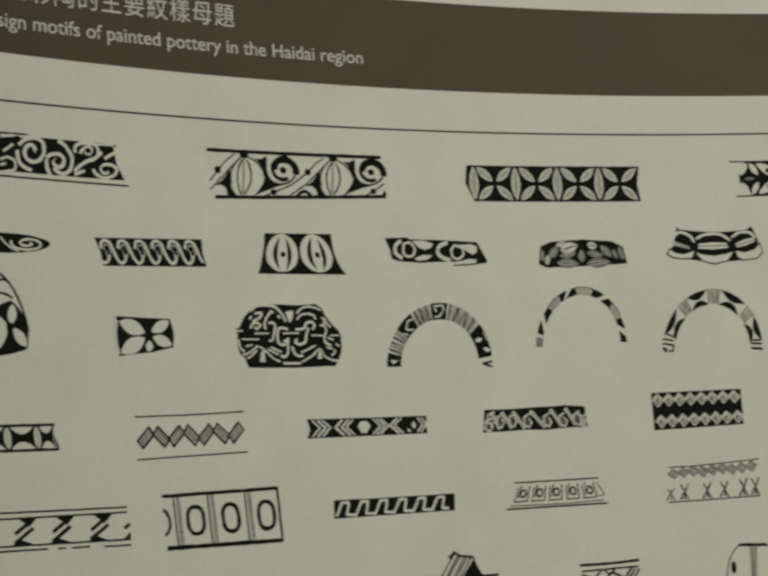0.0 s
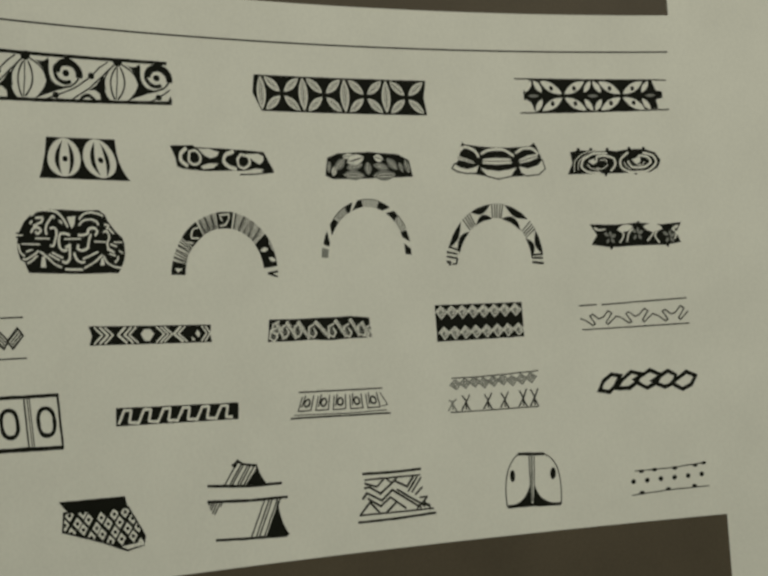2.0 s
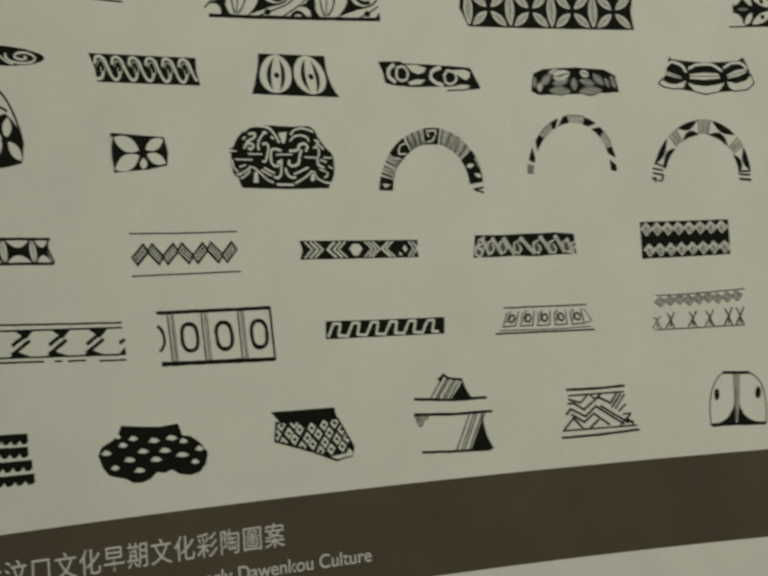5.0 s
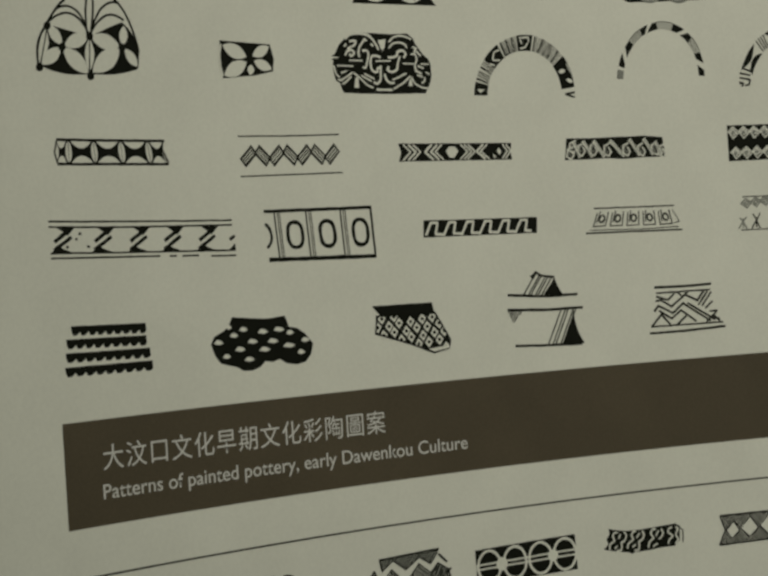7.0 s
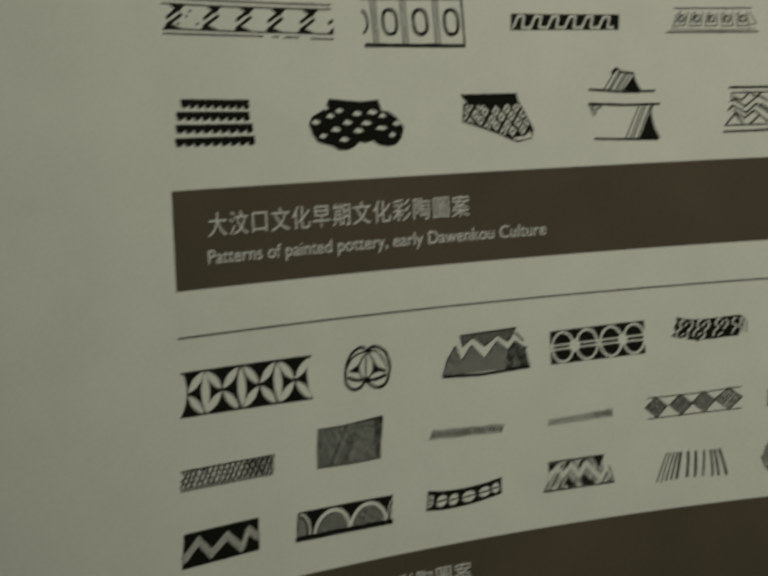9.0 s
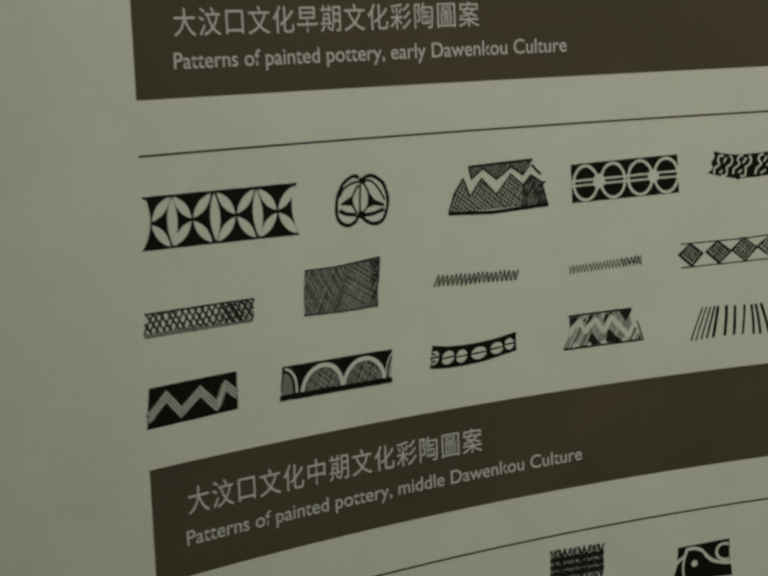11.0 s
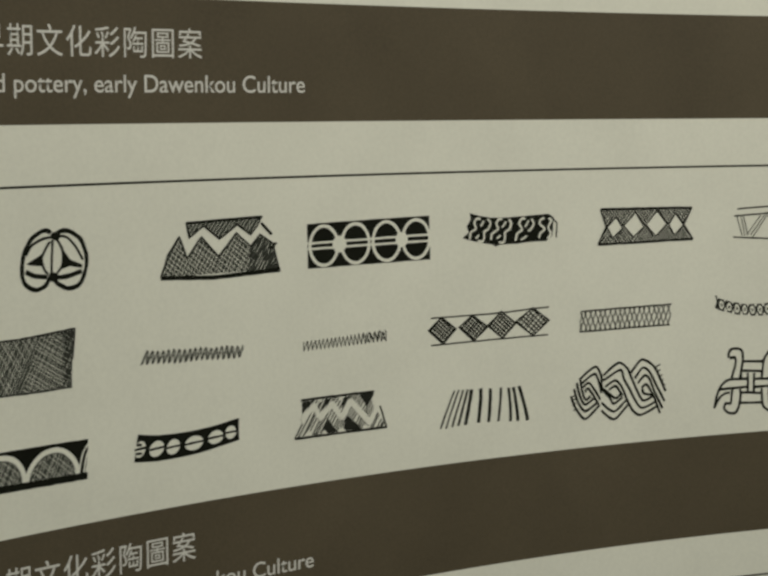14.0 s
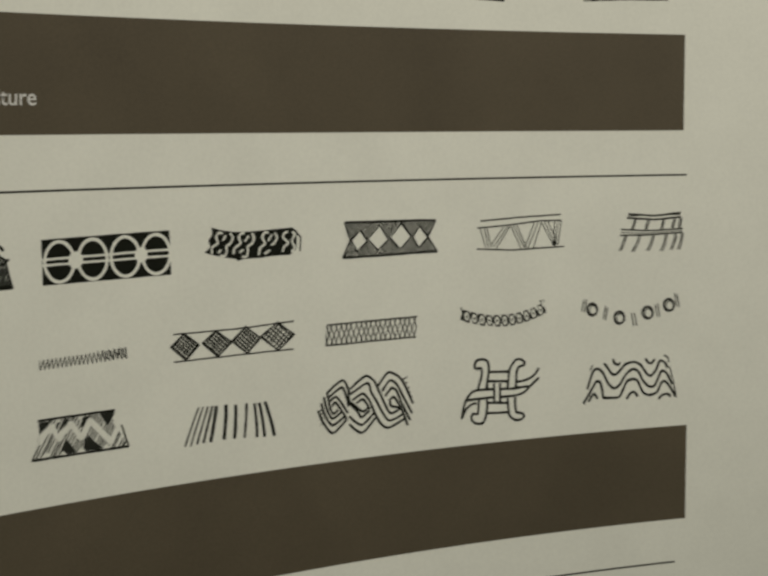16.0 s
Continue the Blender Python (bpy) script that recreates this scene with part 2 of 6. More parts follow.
class Motif:
    """One inked motif. Its points run from 0 to 1 across and up the quad of its corners (top left, top right, bottom right, bottom left; mm)."""

    def __init__(self, corners, label, group):
        self.tl, self.tr, self.br, self.bl = corners
        base = on_wall((self.bl[0] + self.br[0]) / 2, (self.bl[1] + self.br[1]) / 2)
        self.ob = new("pottery_motif")
        self.ob.location = base
        self.ob.empty_display_size = 0.02
        self.back = Matrix.Translation(-base)
        tagged(self.ob, label, "printed motif", group)

    def mm(self, p):
        x, y = p
        a = [self.tl[i] + (self.tr[i] - self.tl[i]) * x for i in (0, 1)]
        b = [self.bl[i] + (self.br[i] - self.bl[i]) * x for i in (0, 1)]
        return b[0] + (a[0] - b[0]) * y, b[1] + (a[1] - b[1]) * y

    def done(self, bm, name, mat, layer, under=None):
        ob = bent(bm, name, mat, 0.12 * layer, under or self.ob)
        if not under:
            ob.matrix_parent_inverse = self.back
        return ob

    def fill(self, name, *shapes, mat=INK, layer=1, under=None):
        for pts in shapes[1:]:
            self.fill(name, pts, mat=mat, layer=layer, under=under)
        shapes = shapes[:1]
        bm = bmesh.new()
        for pts in shapes:
            pts = [shaky(p) for p in resample([self.mm(p) for p in pts], 4.0, True)]
            vs = [bm.verts.new((*p, 0)) for p in pts]
            for tri in tessellate_polygon([[Vector((*p, 0)) for p in pts]]):
                if len(set(tri)) == 3:
                    try:
                        bm.faces.new([vs[i] for i in tri])
                    except ValueError:
                        pass
        cut_in_strips(bm)
        return self.done(bm, name, mat, layer, under)

    def line(self, name, *strokes, w=1.0, mat=INK, layer=1, closed=False, flat=False, under=None):
        """Ribbons w millimetres wide along the strokes; many fine strokes stay one part."""
        if 1 < len(strokes) <= 12:
            return [self.line(name, one, w=w, mat=mat, layer=layer, closed=closed, flat=flat, under=under) for one in strokes]
        if mat is not PAPER:
            w *= INKED
        bm = bmesh.new()
        runs = []
        for pts in strokes:
            pts = list(pts) if flat else [self.mm(p) for p in pts]
            runs += [(pts, False)] if closed else [(run, i > 0) for i, run in enumerate(at_sharp_turns(pts))]
        last = None
        for k, (pts, goes_on) in enumerate(runs):
            pts = [shaky(p) for p in resample(pts, 4.0, closed)]
            n = len(pts)
            if n < 2:
                continue
            sides = []
            for i, p in enumerate(pts):
                a = pts[i - 1] if i or closed else pts[0]
                b = pts[(i + 1) % n] if i < n - 1 or closed else pts[-1]
                d1, d2 = Vector((p[0] - a[0], p[1] - a[1])), Vector((b[0] - p[0], b[1] - p[1]))
                if d1.length < 1e-6:
                    d1 = d2
                if d2.length < 1e-6:
                    d2 = d1
                if d1.length < 1e-6:
                    d1 = d2 = Vector((1, 0))
                d1, d2 = d1.normalized(), d2.normalized()
                t = d1 + d2
                t = t.normalized() if t.length > 0.2 else d1
                miter = 1 / max(0.55, abs(t.dot(d1)))
                half = w / 2 * miter * (1 + 0.22 * noise.noise((p[0] / 5, p[1] / 5, k * 0.37)))
                sides.append([bm.verts.new((p[0] + s * half * -t.y, p[1] + s * half * t.x, 0)) for s in (1, -1)])
            for i in range(n if closed else n - 1):
                a, b = sides[i], sides[(i + 1) % n]
                bm.faces.new((a[0], a[1], b[1], b[0]))
            if goes_on:
                for corner in ((last[0], last[1], sides[0][0]), (last[1], sides[0][1], sides[0][0])):
                    bm.faces.new(corner)
            last = sides[-1]
        made = self.done(bm, name, mat, layer, under)
        return tagged(made, kind="stuff") if len(strokes) > 1 else made

    def leaf(self, name, *ends, fat=0.35, mat=PAPER, layer=2, under=None):
        """Pointed leaves from p to q; fat: half their width by their length."""
        for p, q in ends:
            (ax, ay), (bx, by) = self.mm(p), self.mm(q)
            dx, dy = bx - ax, by - ay
            side = [(s, fat * math.sin(math.pi * s) ** 0.8 * 0.98) for s in (k / 9 for k in range(10))]
            pts = [(ax + dx * s - dy * h, ay + dy * s + dx * h) for s, h in side] + [(ax + dx * s + dy * h, ay + dy * s - dx * h) for s, h in side[-2:0:-1]]
            bm = bmesh.new()
            vs = [bm.verts.new((*shaky(c, 0.2), 0)) for c in pts]
            bm.faces.new(vs)
            bmesh.ops.triangulate(bm, faces=bm.faces[:])
            cut_in_strips(bm)
            made = self.done(bm, name, mat, layer, under)
        return made

    def hatch(self, name, pts, angle, gap, w=0.5, mat=INK, layer=1, jitter=0.12):
        """Parallel strokes inside a shape; gap in millimetres."""
        pts = [self.mm(p) for p in pts]
        c, s = math.cos(radians(angle)), math.sin(radians(angle))
        turned = [(x * c + y * s, -x * s + y * c) for x, y in pts]
        y0, y1 = min(p[1] for p in turned), max(p[1] for p in turned)
        rows = []
        y = y0 + gap * 0.5
        while y < y1:
            yy = y + gap * jitter * random.uniform(-1, 1)
            cross = []
            for a, b in zip(turned, turned[1:] + turned[:1]):
                if (a[1] > yy) != (b[1] > yy):
                    cross.append(a[0] + (yy - a[1]) / (b[1] - a[1]) * (b[0] - a[0]))
            cross.sort()
            for a, b in zip(cross[::2], cross[1::2]):
                if b - a > 0.4:
                    rows.append([(x * c - yy * s, x * s + yy * c) for x in (a, b)])
            y += gap
        if rows:
            self.line(name, *rows, w=w * 0.86, mat=mat, layer=layer, flat=True)


RECT = [(0, 0), (1, 0), (1, 1), (0, 1)]
FIRST, SECOND, THIRD = "motifs of the main chart", "motifs of the early period", "motifs of the middle period"

# ---- main chart, first row ----
m = Motif(((-344.7, -66.6), (-194.3, -66.1), (-188.7, -100.2), (-346.1, -99.3)), "black inked scroll band with interlocking pale spirals", FIRST)
m.fill("ground", [(0, 0.14), (0.985, 0.10), (0.955, 0.5), (0.955, 0.97), (0.4, 0.98), (0, 0.98)])
m.line("border", [(0, 0.02), (1, -0.02)], w=1.0)
m.line("border", [(0, 1.0), (0.44, 1.03), (0.5, 0.96), (0.97, 0.93)], w=1.0)
m.line("scroll", *map(flow, ([(0.39, 0.65), (0.39, 0.42), (0.41, 0.28), (0.46, 0.18)], [(0.4, 0.77), (0.44, 0.91), (0.5, 0.97), (0.54, 0.86), (0.54, 0.63), (0.51, 0.45), (0.47, 0.39), (0.44, 0.46), (0.43, 0.59), (0.44, 0.73), (0.47, 0.8), (0.49, 0.73), (0.48, 0.61)], [(0.63, 0.95), (0.67, 0.83), (0.7, 0.56), (0.68, 0.29), (0.64, 0.16), (0.6, 0.22), (0.59, 0.3)], [(0.55, 0.52), (0.58, 0.6), (0.62, 0.63), (0.65, 0.53), (0.64, 0.37), (0.61, 0.31), (0.59, 0.4), (0.61, 0.5)], [(0.55, 0.48), (0.55, 0.25), (0.57, 0.03)],)), w=3.0, mat=PAPER, layer=2)
m.line("scroll", *map(flow, ([(0.72, 0.69), (0.73, 0.85), (0.77, 0.94), (0.84, 0.93), (0.86, 0.78), (0.84, 0.61), (0.79, 0.52), (0.74, 0.39), (0.7, 0.24)], [(0.75, 0.68), (0.77, 0.78), (0.81, 0.86), (0.82, 0.77), (0.8, 0.68), (0.78, 0.73)], [(0.81, 0.33), (0.83, 0.19), (0.87, 0.13), (0.93, 0.22), (0.95, 0.38), (0.92, 0.46), (0.88, 0.45), (0.86, 0.35), (0.87, 0.24), (0.9, 0.29)], [(0.89, 0.59), (0.96, 0.77)], [(0.7, 0.17), (0.76, 0.27)], [(0.81, 0.52), (0.88, 0.74)],)), w=2.6, mat=PAPER, layer=2)
m.line("scroll", *map(flow, ([(0.3, 0.94), (0.38, 0.99)], [(0.31, 0.59), (0.37, 0.78)], [(0.29, 0.39), (0.33, 0.46), (0.37, 0.38), (0.37, 0.19), (0.33, 0.13), (0.29, 0.09)], [(0.29, 0.26), (0.32, 0.31)], [(0.74, 0.91), (0.96, 0.95)], [(0.41, 0.97), (0.48, 0.99)],)), w=2.0, mat=PAPER, layer=2)
m.fill("dot", oval(0.47, 0.62, 0.018, 0.07, n=10), oval(0.61, 0.44, 0.018, 0.07, n=10), oval(0.8, 0.76, 0.018, 0.07, n=10), oval(0.88, 0.34, 0.018, 0.07, n=10), layer=3)

m = Motif(((-114.0, -66.1), (56.4, -65.5), (59.1, -102.4), (-112.0, -107.7)), "inked band of ribbed ovals, ringed dots and diagonal stems", FIRST)
m.line("border", [(0, 0.99), (1, 0.985)], w=2.0)
m.line("border", [(0.02, 0.03), (1, 0.03)], w=2.0)
for o in (-0.51, 0.0):
    m.fill("knot", oval(o + 0.716, 0.93, 0.026, 0.09, n=14), layer=2)
    m.line("rib", bend((o + 0.712, 0.86), (o + 0.705, 0.5), (o + 0.685, 0.08)), w=0.7)
    m.line("rib", bend((o + 0.705, 0.82), (o + 0.640, 0.48), (o + 0.678, 0.09)), bend((o + 0.728, 0.82), (o + 0.775, 0.42), (o + 0.695, 0.09)), w=1.0)
    m.fill("ground", [(o + 0.535, 0.27), (o + 0.58, 0.38), (o + 0.628, 0.62)] + bend((o + 0.630, 0.55), (o + 0.612, 0.2), (o + 0.664, 0.03)) + [(o + 0.60, 0.03), (o + 0.598, 0.2), (o + 0.575, 0.28)])
    m.line("outline", bend((o + 0.70, 0.88), (o + 0.612, 0.60), (o + 0.632, 0.30)), bend((o + 0.735, 0.90), (o + 0.82, 0.72), (o + 0.818, 0.48)), w=0.9)
    m.fill("ground", bend((o + 0.755, 0.93), (o + 0.80, 0.76), (o + 0.84, 0.93)) + bend((o + 0.845, 0.86), (o + 0.825, 0.50), (o + 0.87, 0.37)) + [(o + 0.93, 0.30), (o + 0.87, 0.24), (o + 0.80, 0.14), (o + 0.735, 0.04)] + bend((o + 0.745, 0.06), (o + 0.81, 0.25), (o + 0.82, 0.48)) + bend((o + 0.82, 0.5), (o + 0.815, 0.74), (o + 0.755, 0.93)))
    m.line("spiral", bend((o + 0.90, 0.31), (o + 0.99, 0.33), (o + 1.005, 0.62)), w=1.1)
    m.line("spiral", curl(o + 0.935, 0.62, 0.070, 0.27, -20, 0.55, 0.80, 20), w=4.2)
    m.line("spiral", curl(o + 0.928, 0.61, 0.060, 0.23, 150, 0.42, 0.80, 16), w=2.2)
    m.fill("dot", oval(o + 0.93, 0.62, 0.019, 0.075, n=14), layer=2)
    if o:
        m.line("stem", [(0.277, 0.03), (0.352, 0.13), (0.467, 0.32), (0.56, 0.58), (0.61, 0.78), (0.663, 0.93)], [(0.44, 0.06), (0.547, 0.33), (0.627, 0.62), (0.70, 0.88)], w=0.85)
        m.fill("dot", oval(0.352, 0.14, 0.019, 0.07, n=12), oval(0.56, 0.59, 0.018, 0.075, n=12), layer=2)
        m.line("curl", bend((0.485, 0.05), (0.525, 0.26), (0.565, 0.06)), w=2.0)
m.line("stem", [(0.0, 0.36), (0.05, 0.58), (0.10, 0.78), (0.153, 0.93)], [(0.0, 0.18), (0.037, 0.33), (0.117, 0.62), (0.19, 0.88)], w=0.85)
m.fill("dot", oval(0.05, 0.59, 0.018, 0.075, n=12), oval(0.929, 0.16, 0.019, 0.07, n=12), layer=2)
m.line("stem", [(0.86, 0.03), (0.929, 0.15), (1.0, 0.35)], w=0.85)
m.fill("corner", [(0.975, 0.05), (1.0, 0.20), (1.005, 0.05)])

m = Motif(((145.2, -70.9), (324.3, -71.0), (323.8, -104.6), (146.0, -104.3)), "black inked band of pale ribbed leaves in crosses", FIRST)
m.fill("ground", [(-0.01, 1.0), (1.0, 1.0), (0.982, 0.5), (1.0, 0.0), (0.02, 0.0), (-0.025, 0.5)])
leaves = [((x, 0.04), (x, 0.97)) for x in (0.025, 0.268, 0.512, 0.757)]
for x in (0.145, 0.39, 0.635, 0.88):
    leaves += [((x + sx * 0.012, 0.5 + sy * 0.06), (x + sx * (0.098 if x < 0.87 or sx < 0 else 0.10), 0.5 + sy * 0.45)) for sx in (-1, 1) for sy in (-1, 1)]
for k, (p, q) in enumerate(leaves):
    whole = m.leaf("leaf", (p, q), fat=0.15 if k < 4 else 0.19, mat=PAPER)
    inner = (tuple(p[i] + 0.10 * (q[i] - p[i]) for i in (0, 1)), tuple(p[i] + 0.94 * (q[i] - p[i]) for i in (0, 1)))
    m.leaf("rib", inner, fat=0.105 if k > 3 else 0.095, mat=SOFTINK, layer=3, under=whole)
    m.leaf("rib", inner, fat=0.075 if k > 3 else 0.07, mat=PAPER, layer=4, under=whole)
    m.leaf("rib", inner, fat=0.02, mat=SOFTINK, layer=5, under=whole)

m = Motif(((421.3, -67.4), (589.0, -68.8), (589.9, -100.2), (422.1, -101.6)), "black inked band of spotted petals between thin lines", FIRST)
m.line("border", [(0, 1), (1, 0.995)], w=0.9)
m.line("border", [(0.02, 0.0), (1, 0.03)], w=0.9)
m.fill("ground", [(0.10, 1.0), (0.90, 1.0), (0.925, 0.66), (0.965, 0.62), (0.965, 0.42), (0.92, 0.36), (0.93, 0.06), (0.13, 0.0), (0.05, 0.4), (0.05, 0.62)])
for x in (0.31, 0.695):
    for sx in (-1, 1):
        for sy in (-1, 1):
            p, q = (x + sx * 0.008, 0.5 + sy * 0.06), (x + sx * 0.145, 0.5 + sy * 0.44)
            petal = m.leaf("petal", (p, q), fat=0.17)
            m.fill("spot", oval(x + sx * 0.075, 0.5 + sy * 0.23, 0.013, 0.075), layer=3, under=petal)
for x in (0.115, 0.505, 0.885):
    for sx in (-1, 1):
        for sy in (-1, 1):
            if x < 0.88 or sx < 0:
                m.leaf("petal", ((x + sx * 0.007, 0.5 + sy * 0.46), (x + sx * 0.056, 0.5 + sy * 0.10)), fat=0.20)
    m.leaf("seed", ((x - 0.035, 0.5), (x + 0.035, 0.5)), fat=0.13, mat=GREY, layer=3)

# ---- main chart, second row ----
m = Motif(((-339.9, -143.1), (-260.1, -143.4), (-260.9, -158.0), (-340.6, -159.7)), "dark inked oval with two pale spirals", FIRST)
m.fill("ground", oval(0.5, 0.5, 0.5, 0.5))
m.line("scroll", curl(0.26, 0.5, 0.2, 0.40, 30, 1.7), w=1.7, mat=PAPER, layer=2)
m.line("scroll", curl(0.76, 0.5, 0.19, 0.38, 160, 1.7), w=1.7, mat=PAPER, layer=2)
m.line("scroll", bend((0.46, 0.8), (0.55, 0.2), (0.66, 0.12)), w=1.4, mat=PAPER, layer=2)

m = Motif(((-221.9, -143.9), (-123.8, -141.8), (-120.2, -165.3), (-217.9, -166.4)), "black inked band with five pale running scrolls", FIRST)
m.fill("ground", [(0, 1), (1, 0.97), (0.985, 0.5), (1.0, 0.0), (0.03, 0.0), (0.035, 0.5)])
for k in range(-1, 6):
    swing = [(x + 0.157 * k, y) for x, y in flow([(0.042, 0.62), (0.058, 0.85), (0.098, 0.90), (0.135, 0.78), (0.155, 0.50), (0.175, 0.24), (0.205, 0.10), (0.24, 0.17), (0.262, 0.38)])]
    coil_line = [(x + 0.157 * k, y) for x, y in flow([(0.06, 0.55), (0.08, 0.74), (0.115, 0.72), (0.128, 0.50), (0.11, 0.34), (0.085, 0.38), (0.087, 0.54)])]
    for part_name, w, run in (("scroll", 2.3, swing), ("coil", 0.7, coil_line)):
        inside = [p for p in run if 0.03 < p[0] < 0.975]
        if len(inside) > 2:
            m.line(part_name, inside, w=w, mat=PAPER, layer=2)

m = Motif(((-66.1, -135.9), (2.8, -135.5), (14.3, -171.0), (-71.7, -170.5)), "black inked trapezoid with two pale split ovals", FIRST)
m.fill("ground", bend((0.04, 1.0), (0.05, 0.5), (0, 0)) + [(1, 0)] + bend((0.985, 0.05), (0.9, 0.45), (0.98, 1.0)))
for cx in (0.275, 0.705):
    egg = m.fill("oval", oval(cx, 0.52, 0.20, 0.47), mat=PAPER, layer=2)
    m.fill("lens", bend((cx - 0.02, 0.93), (cx - 0.20, 0.5), (cx - 0.03, 0.10)) + bend((cx - 0.03, 0.10), (cx - 0.09, 0.5), (cx - 0.02, 0.93)), layer=3, under=egg)
    m.fill("lens", bend((cx + 0.05, 0.90), (cx + 0.19, 0.5), (cx + 0.04, 0.08)) + bend((cx + 0.04, 0.08), (cx + 0.09, 0.5), (cx + 0.05, 0.90)), layer=3, under=egg)
    m.fill("dot", oval(cx + 0.01, 0.48, 0.032, 0.07), layer=4, under=egg)

m = Motif(((54.8, -138.8), (147.0, -141.2), (158.9, -162.4), (60.6, -159.8)), "slanted inked strip with two pale coiled eyes", FIRST)
m.fill("ground", [(0, 1.01), (0.25, 1.08), (0.27, 1.01), (0.54, 1.01), (0.8, 1), (1.01, 0.96), (1.01, 0.14), (0.92, 0.06), (0.75, 0.11), (0.45, 0.05), (0.32, 0), (0.07, 0.04), (0.01, 0.14), (0.02, 0.51)])
m.line("eye", *map(flow, ([(0.17, 0.94), (0.09, 0.69), (0.07, 0.38), (0.12, 0.17)], [(0.68, 0.91), (0.57, 0.75), (0.52, 0.46), (0.55, 0.24), (0.62, 0.15)],)), w=3.4, mat=PAPER, layer=2)
m.line("coil", *map(flow, ([(0.19, 0.81), (0.26, 0.86), (0.29, 0.61), (0.25, 0.33), (0.19, 0.25), (0.15, 0.39), (0.17, 0.63)], [(0.74, 0.81), (0.81, 0.71), (0.79, 0.42), (0.71, 0.21), (0.66, 0.3), (0.68, 0.59)],)), w=2.2, mat=PAPER, layer=2, closed=True)
m.fill("lobe", [(0.29, 0.94), (0.41, 0.97), (0.51, 0.85), (0.47, 0.67), (0.39, 0.55), (0.34, 0.65)], [(0.25, 0.19), (0.35, 0.34), (0.45, 0.35), (0.38, 0.14), (0.27, 0.08)], [(0.79, 0.82), (0.93, 0.87), (0.98, 0.77), (0.95, 0.55), (0.89, 0.4), (0.85, 0.53)], [(0.72, 0.11), (0.82, 0.22), (0.91, 0.19), (0.85, 0.05)], mat=PAPER, layer=3)
m.line("edge", [(0.63, -0.07), (0.79, -0.03), (1, 0.1)], w=0.9)

m = Motif(((211.6, -141.1), (303.2, -142.3), (303.6, -166.1), (211.0, -165.7)), "rounded inked strip of ribbed grey leaves", FIRST)
m.fill("ground", [(0.0, 0.12), (0.03, 0.80), (0.15, 0.97), (0.5, 1.06), (0.85, 0.99), (0.97, 0.75), (1.0, 0.1), (0.5, 0.02), (0.08, -0.02)])
leaves = [((0.49, 0.67), (0.49, 0.16), 0.24, GREY), ((0.45, 0.84), (0.25, 0.64), 0.2, PAPER), ((0.56, 0.88), (0.67, 0.76), 0.25, PAPER), ((0.45, 0.12), (0.2, 0.16), 0.15, GREY), ((0.54, 0.12), (0.81, 0.18), 0.15, GREY), ((0.43, 0.56), (0.24, 0.41), 0.16, GREY), ((0.55, 0.56), (0.73, 0.42), 0.16, GREY), ((0.23, 0.77), (0.11, 0.34), 0.2, GREY), ((0.71, 0.82), (0.83, 0.38), 0.2, GREY), ((0.11, 0.47), (0.09, 0.09), 0.2, PAPER), ((0.05, 0.68), (0.04, 0.21), 0.16, GREY), ((0.92, 0.79), (0.96, 0.23), 0.16, GREY), ((0.85, 0.68), (0.89, 0.27), 0.16, GREY), ((0.33, 0.92), (0.2, 0.83), 0.14, PAPER)]
for p, q, f, tone in leaves:
    whole = m.leaf("leaf", (p, q), fat=f * 1.35, mat=tone)
    m.leaf("rib", (p, q), fat=f * 0.42, mat=PAPER, layer=3, under=whole)
    m.leaf("rib", (p, q), fat=f * 0.20, mat=SOFTINK, layer=4, under=whole)

m = Motif(((354.7, -129.6), (443.6, -131.7), (444.5, -164.8), (346.5, -161.9)), "horned inked shape with three striped lenses over scallops", FIRST)
m.fill("ground", [(0.05, 1.0)] + bend((0.08, 0.92), (0.5, 0.78), (0.88, 0.92)) + [(0.93, 1.02), (0.96, 0.88), (1.0, 0.6), (1.0, 0.2)] + bend((0.98, 0.1), (0.6, -0.10), (0.36, -0.02)) + [(0.1, 0.10), (0, 0.24), (0.04, 0.45)])
m.line("brow", *map(flow, ([(0.02, 0.68), (0.09, 0.84), (0.21, 0.74), (0.26, 0.59), (0.26, 0.54)], [(0.29, 0.64), (0.39, 0.77), (0.56, 0.78), (0.68, 0.6)], [(0.7, 0.68), (0.78, 0.82), (0.9, 0.84), (0.97, 0.68)],)), w=2.6, mat=PAPER, layer=2)
m.fill("lens", [(0.02, 0.58), (0.21, 0.42), (0.23, 0.34), (0.03, 0.46)], [(0.32, 0.49), (0.47, 0.54), (0.64, 0.52), (0.66, 0.38), (0.49, 0.33), (0.32, 0.35)], [(0.74, 0.5), (0.85, 0.63), (0.97, 0.68), (0.96, 0.56), (0.87, 0.46), (0.75, 0.38)], mat=PAPER, layer=2)
m.line("stripe", [(0.025, 0.52), (0.22, 0.38)], [(0.32, 0.42), (0.65, 0.45)], [(0.745, 0.44), (0.965, 0.62)], w=0.5, layer=3)
